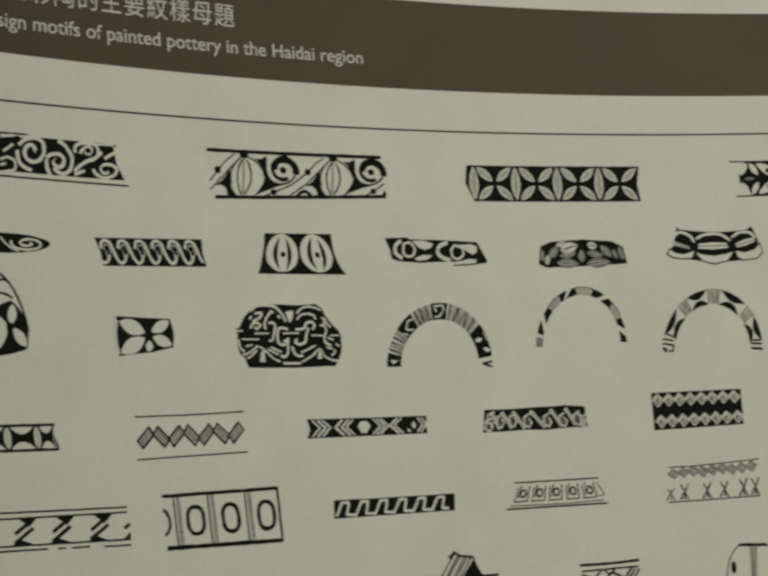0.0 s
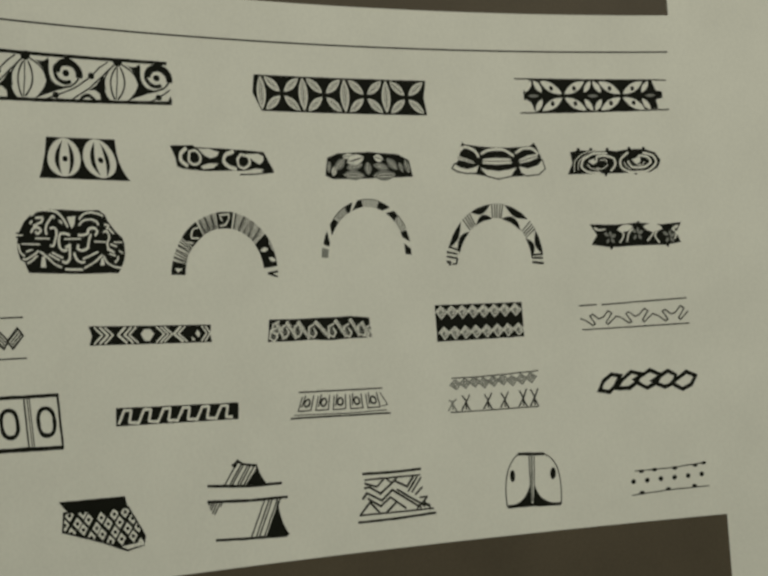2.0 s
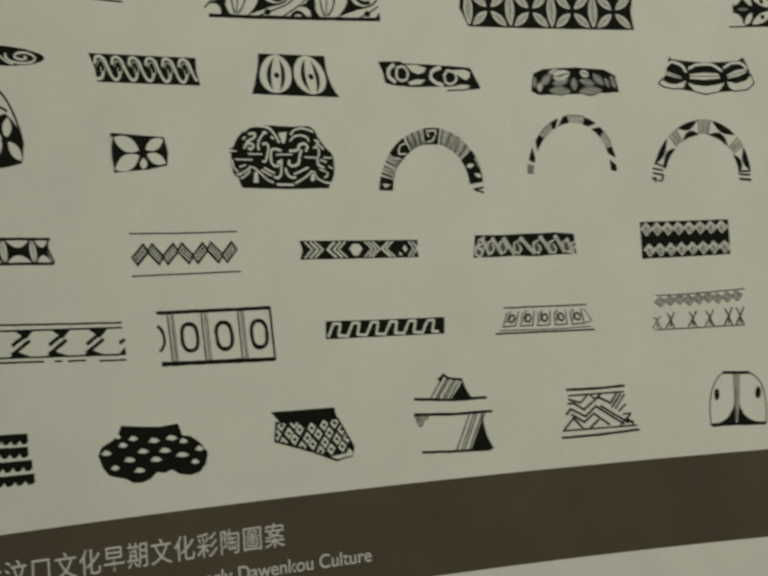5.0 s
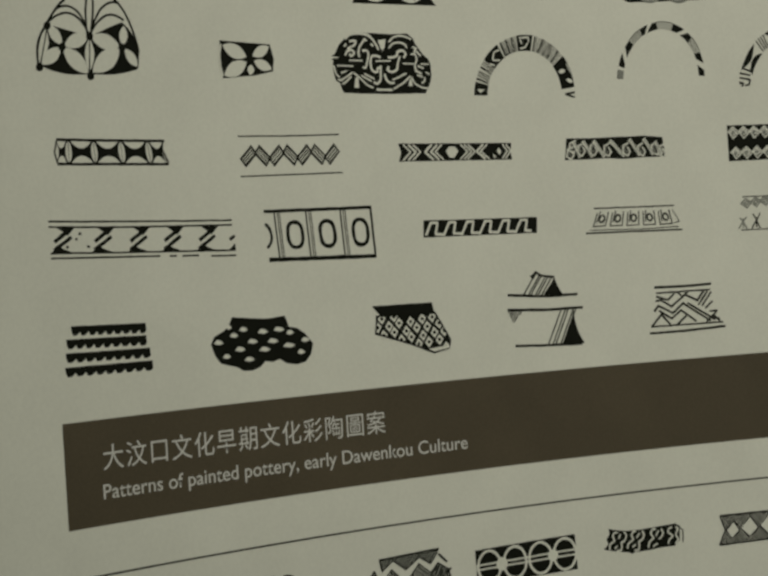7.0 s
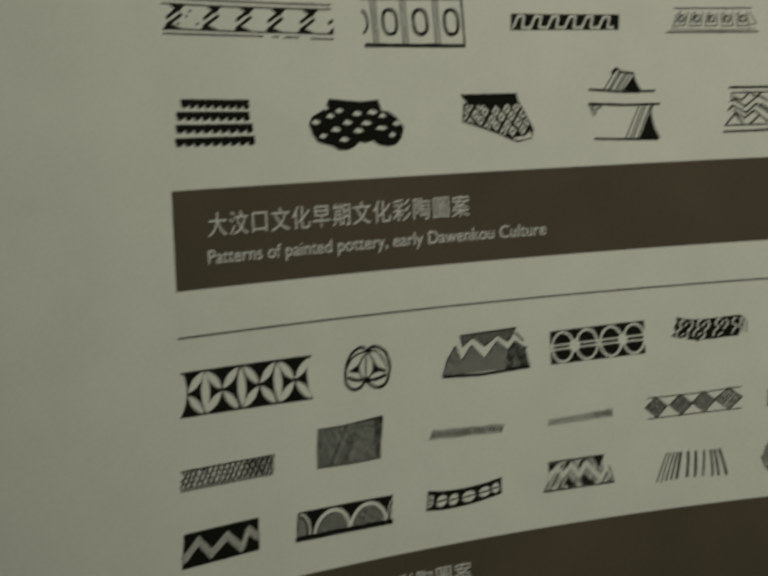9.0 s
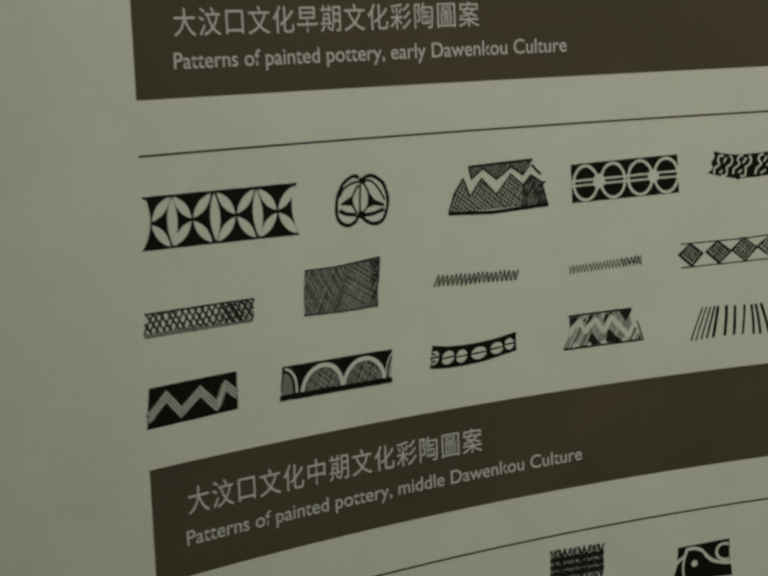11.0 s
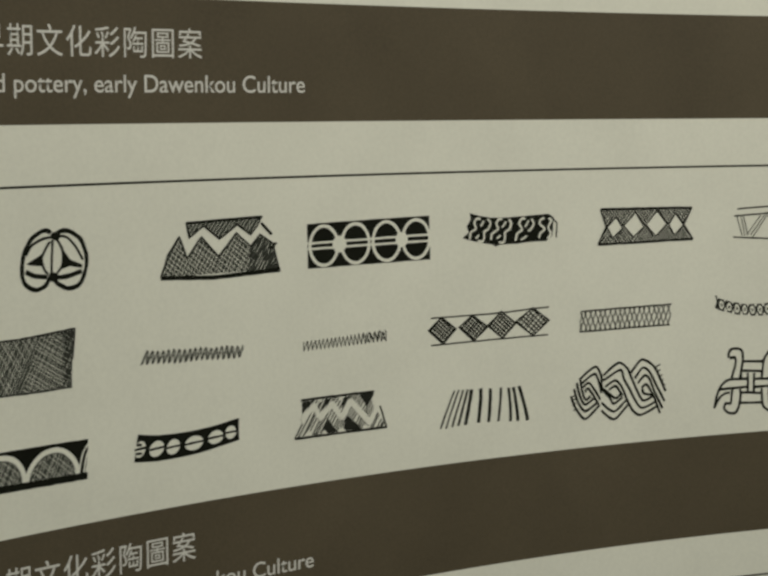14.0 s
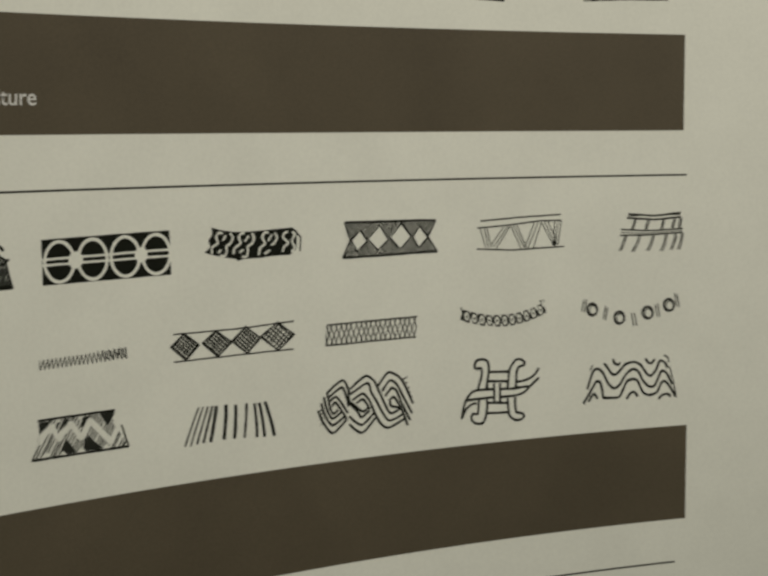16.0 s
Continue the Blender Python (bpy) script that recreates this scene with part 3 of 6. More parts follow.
m.line("outline", [(0.01, 0.31), (0.07, 0.22), (0.16, 0.18), (0.24, 0.24), (0.28, 0.3), (0.26, 0.09), (0.15, 0.06), (0.05, 0.11), (-0.01, 0.2)], [(0.3, 0.23), (0.38, 0.17), (0.51, 0.14), (0.62, 0.19), (0.71, 0.26), (0.65, 0.01), (0.51, -0.08), (0.38, 0)], [(0.74, 0.29), (0.84, 0.24), (0.96, 0.34), (1.01, 0.49), (1.03, 0.25), (0.96, 0.08), (0.82, 0.03), (0.76, 0.12)], w=1.7, closed=True)
m.fill("scallop", [(0.01, 0.31), (0.07, 0.22), (0.16, 0.18), (0.24, 0.24), (0.28, 0.3), (0.26, 0.09), (0.15, 0.06), (0.05, 0.11), (-0.01, 0.2)], [(0.3, 0.23), (0.38, 0.17), (0.51, 0.14), (0.62, 0.19), (0.71, 0.26), (0.65, 0.01), (0.51, -0.08), (0.38, 0)], [(0.74, 0.29), (0.84, 0.24), (0.96, 0.34), (1.01, 0.49), (1.03, 0.25), (0.96, 0.08), (0.82, 0.03), (0.76, 0.12)], mat=PAPER, layer=2)

m = Motif(((475.5, -138.9), (575.9, -140.0), (573.5, -165.0), (473.2, -164.9)), "black inked strip with two large pale spirals", FIRST)
m.fill("ground", [(0.01, 0.93), (0.1, 0.99), (0.26, 0.98), (0.42, 1), (0.52, 0.95), (0.65, 1.03), (0.84, 1.03), (0.95, 0.89), (1.01, 0.57), (0.98, 0.28), (0.9, 0.09), (0.75, 0.09), (0.4, 0.08), (-0.01, 0.07), (0.04, 0.49)])
m.line("scroll", *map(flow, ([(0.42, 0.88), (0.26, 0.85), (0.16, 0.63), (0.14, 0.35), (0.21, 0.15), (0.35, 0.11)], [(0.46, 0.17), (0.51, 0.4), (0.49, 0.67), (0.4, 0.77), (0.31, 0.74), (0.3, 0.56), (0.26, 0.49), (0.22, 0.59)], [(0.65, 0.9), (0.57, 0.63), (0.58, 0.31), (0.68, 0.13), (0.87, 0.15), (0.96, 0.47), (0.92, 0.77), (0.81, 0.88)], [(0.65, 0.56), (0.7, 0.31), (0.84, 0.32), (0.9, 0.52), (0.86, 0.71), (0.77, 0.76), (0.78, 0.56), (0.74, 0.49), (0.7, 0.64)],)), w=2.1, mat=PAPER, layer=2)
m.line("scroll", *map(flow, ([(0.06, 0.15), (0.07, 0.6), (0.18, 0.9), (0.4, 0.98)], [(0.1, 0.24), (0.11, 0.56), (0.19, 0.81)], [(0.63, 0.21), (0.75, 0.1), (0.89, 0.2)],)), w=0.8, mat=PAPER, layer=2)
m.line("scroll", *map(flow, ([(0.30, 0.30), (0.37, 0.26), (0.43, 0.42)], [(0.20, 0.46), (0.24, 0.30), (0.33, 0.21)], [(0.34, 0.60), (0.40, 0.62), (0.42, 0.52)], [(0.75, 0.40), (0.81, 0.42), (0.83, 0.55)], [(0.61, 0.52), (0.63, 0.36), (0.68, 0.23)],)), w=0.9, mat=PAPER, layer=2)
m.fill("eye", [(0.24, 0.62), (0.27, 0.67), (0.29, 0.56), (0.26, 0.48), (0.22, 0.53)], [(0.72, 0.66), (0.76, 0.71), (0.78, 0.56), (0.74, 0.49), (0.71, 0.56)], mat=PAPER, layer=2)
for x, y in ((0.1, 1.02), (0.24, 1.02), (0.42, 1.03), (0.66, 1.06), (0.82, 1.06), (0.41, 0.04), (0.74, 0.07)):
    m.fill("knob", oval(x, y, 0.018, 0.07, n=10))

# ---- main chart, third row ----
m = Motif(((-373.0, -174.2), (-277.9, -168.5), (-282.7, -239.6), (-377.7, -242.2)), "domed inked motif of pale petals on black", FIRST)
m.line("outline", bend((0.04, 0.12), (-0.02, 0.40), (0.10, 0.60)) + bend((0.10, 0.60), (0.25, 1.0), (0.52, 1.02)) + bend((0.52, 1.02), (0.85, 1.0), (0.985, 0.30)), w=1.3)
m.fill("ground", bend((0.10, 0.62), (0.30, 0.56), (0.48, 0.48)) + bend((0.52, 0.48), (0.68, 0.58), (0.82, 0.64)) + bend((0.84, 0.62), (0.95, 0.50), (0.99, 0.30)) + [(0.98, 0.12)] + bend((0.97, 0.10), (0.75, 0.02), (0.54, 0.05)) + bend((0.5, 0.05), (0.25, 0.02), (0.06, 0.14)) + [(0.13, 0.40)])
m.leaf("petal", ((0.12, 0.62), (0.25, 0.38)), ((0.27, 0.37), (0.50, 0.49)), ((0.06, 0.16), (0.24, 0.35)), ((0.26, 0.35), (0.50, 0.06)), ((0.52, 0.48), (0.80, 0.36)), ((0.84, 0.60), (0.83, 0.37)),
       ((0.54, 0.07), (0.80, 0.34)), ((0.85, 0.34), (0.97, 0.13)), fat=0.235)
m.leaf("petal", ((0.51, 0.46), (0.51, 0.08)), fat=0.16)
m.line("rib", [(0.51, 0.46), (0.51, 0.08)], w=0.7, layer=3)
m.line("stem", bend((0.50, 0.50), (0.40, 0.92), (0.20, 0.80)), bend((0.52, 0.50), (0.60, 0.92), (0.78, 0.86)), bend((0.10, 0.62), (0.34, 0.92), (0.50, 0.52)), bend((0.52, 0.52), (0.66, 0.84), (0.84, 0.66)), w=1.2)
m.line("stem", bend((0.49, 0.5), (0.45, 0.8), (0.50, 1.0)), bend((0.52, 0.5), (0.56, 0.8), (0.53, 1.0)), w=1.2)
m.leaf("petal", ((0.05, 0.16), (0.11, 0.56)), fat=0.14, layer=1)
m.line("rib", [(0.05, 0.16), (0.11, 0.56)], w=0.7, layer=2)
for x, y in ((0.11, 0.60), (0.04, 0.13), (0.51, 0.48), (0.52, 0.03), (0.25, 0.36), (0.82, 0.35)):
    m.fill("knot", oval(x, y, 0.034, 0.05, n=12), layer=3)

m = Motif(((-205.6, -206.4), (-155.5, -207.9), (-155.3, -233.8), (-206.1, -238.3)), "small black inked square with four pale petals", FIRST)
m.fill("ground", [(0, 1), (0.97, 0.97), (1.03, 0.5), (1.0, 0.08), (0.6, 0.0), (0.03, 0.0), (0.0, 0.5)])
m.leaf("petal", ((0.05, 0.88), (0.50, 0.56)), ((0.06, 0.07), (0.50, 0.42)), ((0.62, 0.58), (0.95, 0.90)), ((0.64, 0.44), (0.98, 0.16)), fat=0.25)
m.leaf("petal", ((0.56, 0.02), (0.585, 0.34)), fat=0.35)
m.line("edge", bend((0.02, 0.9), (-0.05, 0.5), (0.04, 0.05)), w=1.3, mat=PAPER, layer=3)

m = Motif(((-94.3, -195.0), (9.1, -195.4), (5.0, -251.3), (-97.8, -248.8)), "dense black inked scrollwork with mirrored pale curls", FIRST)
m.fill("ground", [(0.02, 0.59), (0.07, 0.77), (0.12, 0.87), (0.22, 0.98), (0.41, 0.97), (0.56, 0.96), (0.74, 0.98), (0.8, 0.9), (0.82, 0.82), (0.9, 0.65), (0.96, 0.56), (0.98, 0.47), (0.99, 0.31), (0.98, 0.21), (0.96, 0.11), (0.93, 0.02), (0.52, -0.01), (0.12, -0.01), (0.1, 0.05), (0.08, 0.15), (0.04, 0.19), (0.02, 0.3), (0.01, 0.45)])
m.line("curl", *map(flow, ([(0.13, 0.87), (0.18, 0.94), (0.26, 0.96), (0.35, 0.94), (0.4, 0.87), (0.44, 0.77), (0.46, 0.7)], [(0.17, 0.83), (0.23, 0.84), (0.22, 0.77), (0.15, 0.71)], [(0.34, 0.84), (0.32, 0.87), (0.3, 0.82), (0.27, 0.74), (0.26, 0.65), (0.27, 0.58)], [(0.38, 0.8), (0.41, 0.76)], [(0.13, 0.6), (0.15, 0.67), (0.19, 0.69), (0.22, 0.64), (0.19, 0.59), (0.17, 0.63)], [(0.3, 0.68), (0.34, 0.69), (0.36, 0.63), (0.35, 0.52), (0.33, 0.41), (0.3, 0.42)],)), w=2, mat=PAPER, layer=2)
m.line("curl", *map(flow, ([(0.48, 0.58), (0.43, 0.61), (0.39, 0.59), (0.38, 0.49), (0.39, 0.39), (0.42, 0.34), (0.46, 0.36)], [(0.48, 0.45), (0.48, 0.34), (0.48, 0.22), (0.45, 0.16), (0.41, 0.18)], [(0.44, 0.39), (0.47, 0.42)], [(0.55, 0.59), (0.6, 0.59), (0.64, 0.62), (0.65, 0.68), (0.7, 0.7), (0.73, 0.65), (0.71, 0.58)], [(0.67, 0.61), (0.65, 0.48), (0.64, 0.39), (0.59, 0.35), (0.55, 0.38), (0.56, 0.44)], [(0.52, 0.32), (0.54, 0.22), (0.58, 0.17), (0.62, 0.18)],)), w=2.1, mat=PAPER, layer=2)
m.line("curl", *map(flow, ([(0.78, 0.64), (0.82, 0.65), (0.84, 0.56), (0.82, 0.46), (0.84, 0.38), (0.88, 0.35)], [(0.56, 0.83), (0.6, 0.91), (0.67, 0.94), (0.75, 0.91), (0.78, 0.88)], [(0.56, 0.73), (0.6, 0.81), (0.67, 0.83), (0.72, 0.8), (0.74, 0.74)], [(0.79, 0.76), (0.83, 0.74), (0.81, 0.68)], [(0.83, 0.7), (0.88, 0.62)], [(0.12, 0.74), (0.14, 0.79)],)), w=1.7, mat=PAPER, layer=2)
m.line("curl", *map(flow, ([(0.21, 0.32), (0.27, 0.25), (0.35, 0.13), (0.41, 0.09)], [(0.2, 0.33), (0.1, 0.2), (0.06, 0.21)], [(0.19, 0.26), (0.13, 0.16), (0.1, 0.14)], [(0.32, 0.31), (0.42, 0.23)], [(0.29, 0.28), (0.39, 0.19)], [(0.09, 0.31), (0.15, 0.35)], [(0.02, 0.43), (0.04, 0.3), (0.08, 0.24)],)), w=1.6, mat=PAPER, layer=2)
m.line("curl", *map(flow, ([(0.74, 0.34), (0.66, 0.27), (0.6, 0.22)], [(0.78, 0.29), (0.7, 0.17), (0.61, 0.08)], [(0.79, 0.28), (0.82, 0.18), (0.89, 0.11), (0.96, 0.1)], [(0.82, 0.38), (0.89, 0.33)], [(0.84, 0.31), (0.9, 0.28)], [(0.89, 0.18), (0.92, 0.22), (0.92, 0.28)], [(0.93, 0.36), (0.97, 0.32)], [(0.85, 0.46), (0.91, 0.42)],)), w=1.6, mat=PAPER, layer=2)
m.fill("wedge", [(0.45, 0.86), (0.53, 0.88), (0.52, 0.75), (0.5, 0.68), (0.48, 0.73)], [(0.23, 0.24), (0.26, 0.25), (0.27, 0.08), (0.22, 0.08)], [(0.77, 0.24), (0.79, 0.24), (0.8, 0.13), (0.76, 0.13)], mat=PAPER, layer=2)
m.line("bar", [(0.01, 0.56), (0.06, 0.56)], [(0.17, 0.52), (0.3, 0.52)], [(0.43, 0.52), (0.58, 0.53)], [(0.7, 0.49), (0.81, 0.49)], [(0.88, 0.49), (0.96, 0.49)], [(0.05, 0.43), (0.21, 0.43)], w=1.3, mat=PAPER, layer=3)
m.line("bar", [(0.44, 0.06), (0.6, 0.06)], w=2.0, mat=PAPER, layer=2)
m.line("edge", [(-0, 0.59), (0.07, 0.6)], [(0, 0.53), (0.06, 0.53)], w=0.8)

def arch_piece(motif, cx, base, rx0, ry0, rx1, ry1, a0, a1, n=8):
    """A piece of an arch between two ovals, by angles from the right foot."""
    return oval(cx, base, rx0, ry0, a0, a1, n) + oval(cx, base, rx1, ry1, a1, a0, n)


m = Motif(((53.0, -195.8), (160.1, -197.4), (155.2, -256.0), (48.7, -252.5)), "inked arch of hatched and black voussoirs", FIRST)
A = dict(cx=0.50, base=0.02, rx0=0.50, ry0=0.98, rx1=0.37, ry1=0.72)

def on_arch(f, a):
    """A point of the arch, f of the way from its inner to its outer edge."""
    return 0.5 + (0.37 + 0.13 * f) * math.cos(radians(a)), 0.02 + (0.72 + 0.26 * f) * math.sin(radians(a))


for a0, a1 in ((9, 42), (82, 101), (124, 145), (168, 181)):
    m.fill("dark_piece", arch_piece(m, **A, a0=a0, a1=a1))
m.line("mark", [on_arch(0.82, 98), on_arch(0.85, 87), on_arch(0.55, 86)], [on_arch(0.72, 97), on_arch(0.45, 95)], [on_arch(0.16, 98), on_arch(0.2, 91), on_arch(0.5, 87)], w=1.5, mat=PAPER, layer=2)
m.leaf("mark", (on_arch(0.12, 31), on_arch(0.66, 28)), (on_arch(0.5, 19), on_arch(0.95, 14)), fat=0.26)
m.line("mark", [on_arch(0.9, 33), on_arch(0.93, 24)], w=0.8, mat=PAPER, layer=2)
m.line("mark", flow([on_arch(0.1, 131), on_arch(0.45, 138), on_arch(0.75, 131), on_arch(0.6, 125)]), flow([on_arch(0.12, 141), on_arch(0.5, 144)]), w=1.5, mat=PAPER, layer=2)
for a0, a1, n, w in ((44, 80, 24, 0.42), (103, 122, 15, 0.42), (147, 166, 8, 0.7)):
    m.line("hatching", *[[on_arch(0.98, a + 0.8 * math.sin(9 * a)), on_arch(0.02, a + 0.8 * math.sin(5 * a))] for a in (a0 + (a1 - a0) * j / n for j in range(n + 1))], w=w, mat=SOFTINK)
m.fill("mark", [(0.03, 0.11), (0.105, 0.10), (0.06, 0.04)], mat=PAPER, layer=2)
m.line("edge", [(1.0, 0.09), (0.905, 0.06), (1.0, 0.01)], w=1.3)

m = Motif(((205.9, -183.8), (300.2, -186.0), (295.1, -242.1), (201.2, -238.8)), "slender inked arch of black and striped slips", FIRST)
def slip_edge(outer, a):
    r = (0.50, 0.98) if outer else (0.432, 0.85)
    return 0.51 + r[0] * math.cos(radians(a)), 0.02 + r[1] * math.sin(radians(a))


for a0, a1, b0, b1 in ((98, 104, 97, 114), (60, 76, 68, 76), (110, 121, 117, 122), (139, 147, 138, 156), (154, 168, 164, 169), (47, 54, 46, 62), (16, 29, 24, 30), (3, 9, 4, 17)):
    m.fill("dark_piece", [slip_edge(True, a0 + (a1 - a0) * k / 5) for k in range(6)] + [slip_edge(False, b1 + (b0 - b1) * k / 5) for k in range(6)])
for a0, a1 in ((76, 98), (121, 139), (30, 47), (172, 181)):
    m.line("hatching", *[[slip_edge(True, a0 + (a1 - a0) * k / 13), slip_edge(False, a0 + (a1 - a0) * (k + 0.4) / 13)] for k in range(14)], w=0.4, mat=GREY)
    m.line("outline", [slip_edge(True, a0 + (a1 - a0) * k / 5) for k in range(6)], w=0.5)

m = Motif(((338.8, -188.9), (444.4, -192.4), (438.3, -253.8), (333.1, -249.2)), "inked arch of pale lenses, black crescents and hatching", FIRST)
for a0, a1 in ((10, 35), (49, 81), (97, 122), (136, 166)):
    for r0, r1, e in ((0.50, 0.438, 0), (0.378, 0.430, -1)):
        rim = [a0 + e + (a1 - a0 - 2 * e) * j / 8 for j in range(9)]
        swell = [r0 + (r1 - r0) * math.sin(math.pi * j / 8) for j in range(9)]
        m.fill("crescent", [(0.5 + r0 * math.cos(radians(a)), 0.02 + 1.955 * r0 * math.sin(radians(a))) for a in rim] + [(0.5 + r * math.cos(radians(a)), 0.02 + 1.955 * r * math.sin(radians(a))) for a, r in list(zip(rim, swell))[-2:0:-1]])
for angles in ((36.5, 39.5, 42.5, 46), (82.5, 85.5, 89, 92, 95.5), (123.5, 126.5, 129.5, 133)):
    m.line("stripe", *[[oval(0.5, 0.02, r[0], r[1], a, a + 400, 1)[0] for r in ((0.505, 0.985), (0.385, 0.75))] for a in angles], w=0.8, mat=SOFTINK)
m.line("stripe", [(0.115, 0.30), (0.125, 0.24), (0.02, 0.30)], [(0.0, 0.215), (0.11, 0.185)], [(0.0, 0.14), (0.11, 0.115), (0.10, 0.03), (0.06, 0.02)], [(0.88, 0.19), (0.985, 0.20)], [(0.88, 0.145), (0.99, 0.14)], w=1.25)
m.line("stripe", [(0.88, 0.075), (1.0, 0.06)], [(0.0, 0.06), (0.04, 0.055), (0.03, 0.0)], w=1.6)

m = Motif(((493.1, -213.4), (592.2, -215.1), (591.3, -235.5), (493.8, -236.4)), "small dark inked band with pale crescents", FIRST)
m.fill("ground", [(-0.01, 1), (0.26, 0.97), (0.53, 1.05), (0.8, 0.95), (1.01, 1.05), (0.95, 0.53), (1, 0.05), (0.85, -0.05), (0.51, -0.01), (0.21, -0.04), (-0.01, 0.11), (0.06, 0.53)])
m.line("crescent", *map(flow, ([(0.3, 0.75), (0.36, 0.52), (0.31, 0.15)], [(0.39, 0.19), (0.42, 0.57), (0.47, 0.78)], [(0.64, 0.86), (0.69, 0.56), (0.62, 0.17)], [(0.75, 0.76), (0.71, 0.4), (0.76, 0.07)], [(0.08, 0.74), (0.16, 0.77)], [(0.9, 0.74), (0.95, 0.53), (0.93, 0.22)],)), w=1.6, mat=PAPER, layer=2)
m.leaf("petal", ((0.29, 0.74), (0.47, 0.87)), ((0.58, 0.85), (0.80, 0.76)), ((0.91, 0.74), (0.98, 0.88)), ((0.03, 0.86), (0.09, 0.72)), fat=0.2)
m.leaf("petal", ((0.19, 0.45), (0.14, 0.62)), ((0.21, 0.44), (0.21, 0.69)), ((0.21, 0.39), (0.27, 0.53)), ((0.21, 0.35), (0.25, 0.16)), ((0.19, 0.35), (0.16, 0.15)), fat=0.26, mat=GREY)
m.leaf("petal", ((0.5, 0.58), (0.45, 0.76)), ((0.52, 0.58), (0.52, 0.83)), ((0.52, 0.52), (0.58, 0.67)), ((0.52, 0.48), (0.56, 0.28)), ((0.5, 0.48), (0.47, 0.27)), fat=0.26, mat=GREY)
m.leaf("petal", ((0.86, 0.4), (0.8, 0.59)), ((0.88, 0.39), (0.88, 0.66)), ((0.88, 0.33), (0.94, 0.49)), ((0.88, 0.29), (0.92, 0.08)), ((0.86, 0.29), (0.83, 0.07)), fat=0.26, mat=GREY)
for x, y in ((0.21, -0.06), (0.85, -0.07), (0.53, 1.04)):
    m.fill("knob", oval(x, y, 0.016, 0.08, n=10))

# ---- main chart, fourth row ----
m = Motif(((-362.4, -289.3), (-264.1, -289.7), (-261.0, -309.5), (-362.8, -308.2)), "inked band of black spools and pale lenses", FIRST)
m.line("border", [(0.0, 1.0), (1.0, 0.97)], w=1.4)
m.line("border", [(0.0, 0.0), (1.0, 0.02)], w=1.4)
for x in (0.105, 0.335, 0.585, 0.835):
    m.line("lens", oval(x, 0.5, 0.036, 0.46), w=0.95, closed=True)
    m.line("rib", [(x, 0.9), (x, 0.1)], w=0.35, mat=SOFTINK)
for x0, x1 in ((0.135, 0.31), (0.365, 0.555), (0.615, 0.805), (0.865, 0.97), (0.01, 0.075)):
    c = (x0 + x1) / 2
    m.fill("spool", [(x0 - 0.02, 0.96)] + bend((x0 - 0.01, 0.96), (c, 0.32), (x1 + 0.01, 0.96)) + bend((x1 + 0.015, 0.92), (x1 - 0.03, 0.5), (x1 + 0.015, 0.08)) + bend((x1 + 0.01, 0.04), (c, 0.66), (x0 - 0.01, 0.04)) + bend((x0 - 0.015, 0.08), (x0 + 0.03, 0.5), (x0 - 0.015, 0.92)))
m.line("edge", [(0.0, 0.95), (-0.02, 0.5), (0.0, 0.05)], [(0.98, 0.97), (0.965, 0.6), (1.0, 0.05)], w=1.0)

m = Motif(((-193.5, -286.6), (-93.3, -285.8), (-91.4, -319.8), (-194.1, -320.5)), "zigzag of hatched slips between two thin inked lines", FIRST)
m.line("border", [(0, 1), (0.5, 0.985), (1, 1)], w=0.8, mat=SOFTINK)
m.line("border", [(0.01, 0), (1, 0.02)], w=0.8, mat=SOFTINK)
for k in range(7):
    x = 0.03 + 0.136 * k
    s = 1 if k % 2 == 0 else -1
    c = [(x - 0.01, 0.5 - s * 0.06), (x + 0.036, 0.5 - s * 0.25), (x + 0.138, 0.5 + s * 0.06), (x + 0.092, 0.5 + s * 0.25)]
    m.line("slip", c, w=1.0, closed=True)
    m.hatch("hatching", c, 44 * s, 2.1, w=0.85)

m = Motif(((-33.9, -294.7), (84.6, -296.4), (84.9, -311.9), (-33.6, -310.8)), "black inked strip of pale chevrons and lozenges", FIRST)
m.fill("ground", [(0, 1.0), (1, 1.0), (0.99, 0.4), (1, 0.0), (0, 0.0), (0.025, 0.5)])
for x, s in ((0.045, 1), (0.09, 1), (0.13, 1), (0.295, -1), (0.345, -1), (0.385, -1), (0.545, 1), (0.58, 1), (0.612, 1), (0.75, -1), (0.785, -1), (0.92, 1), (0.95, 1)):
    d = 0.04 if x > 0.9 else 0.062
    m.line("chevron", [(x, 0.93), (x + s * d, 0.52), (x - s * 0.008, 0.07)], w=(2.0 if x in (0.09, 0.345, 0.295, 0.75) else 1.45), mat=PAPER, layer=2)
m.fill("lozenge", [(0.415, 0.55), (0.445, 0.80), (0.495, 0.82), (0.525, 0.55), (0.485, 0.16), (0.445, 0.18)], mat=PAPER, layer=2)
m.fill("lozenge", [(0.865, 0.5), (0.885, 0.72), (0.905, 0.5), (0.89, 0.28)], [(0.83, 0.36), (0.865, 0.14), (0.835, 0.12)], mat=PAPER, layer=2)


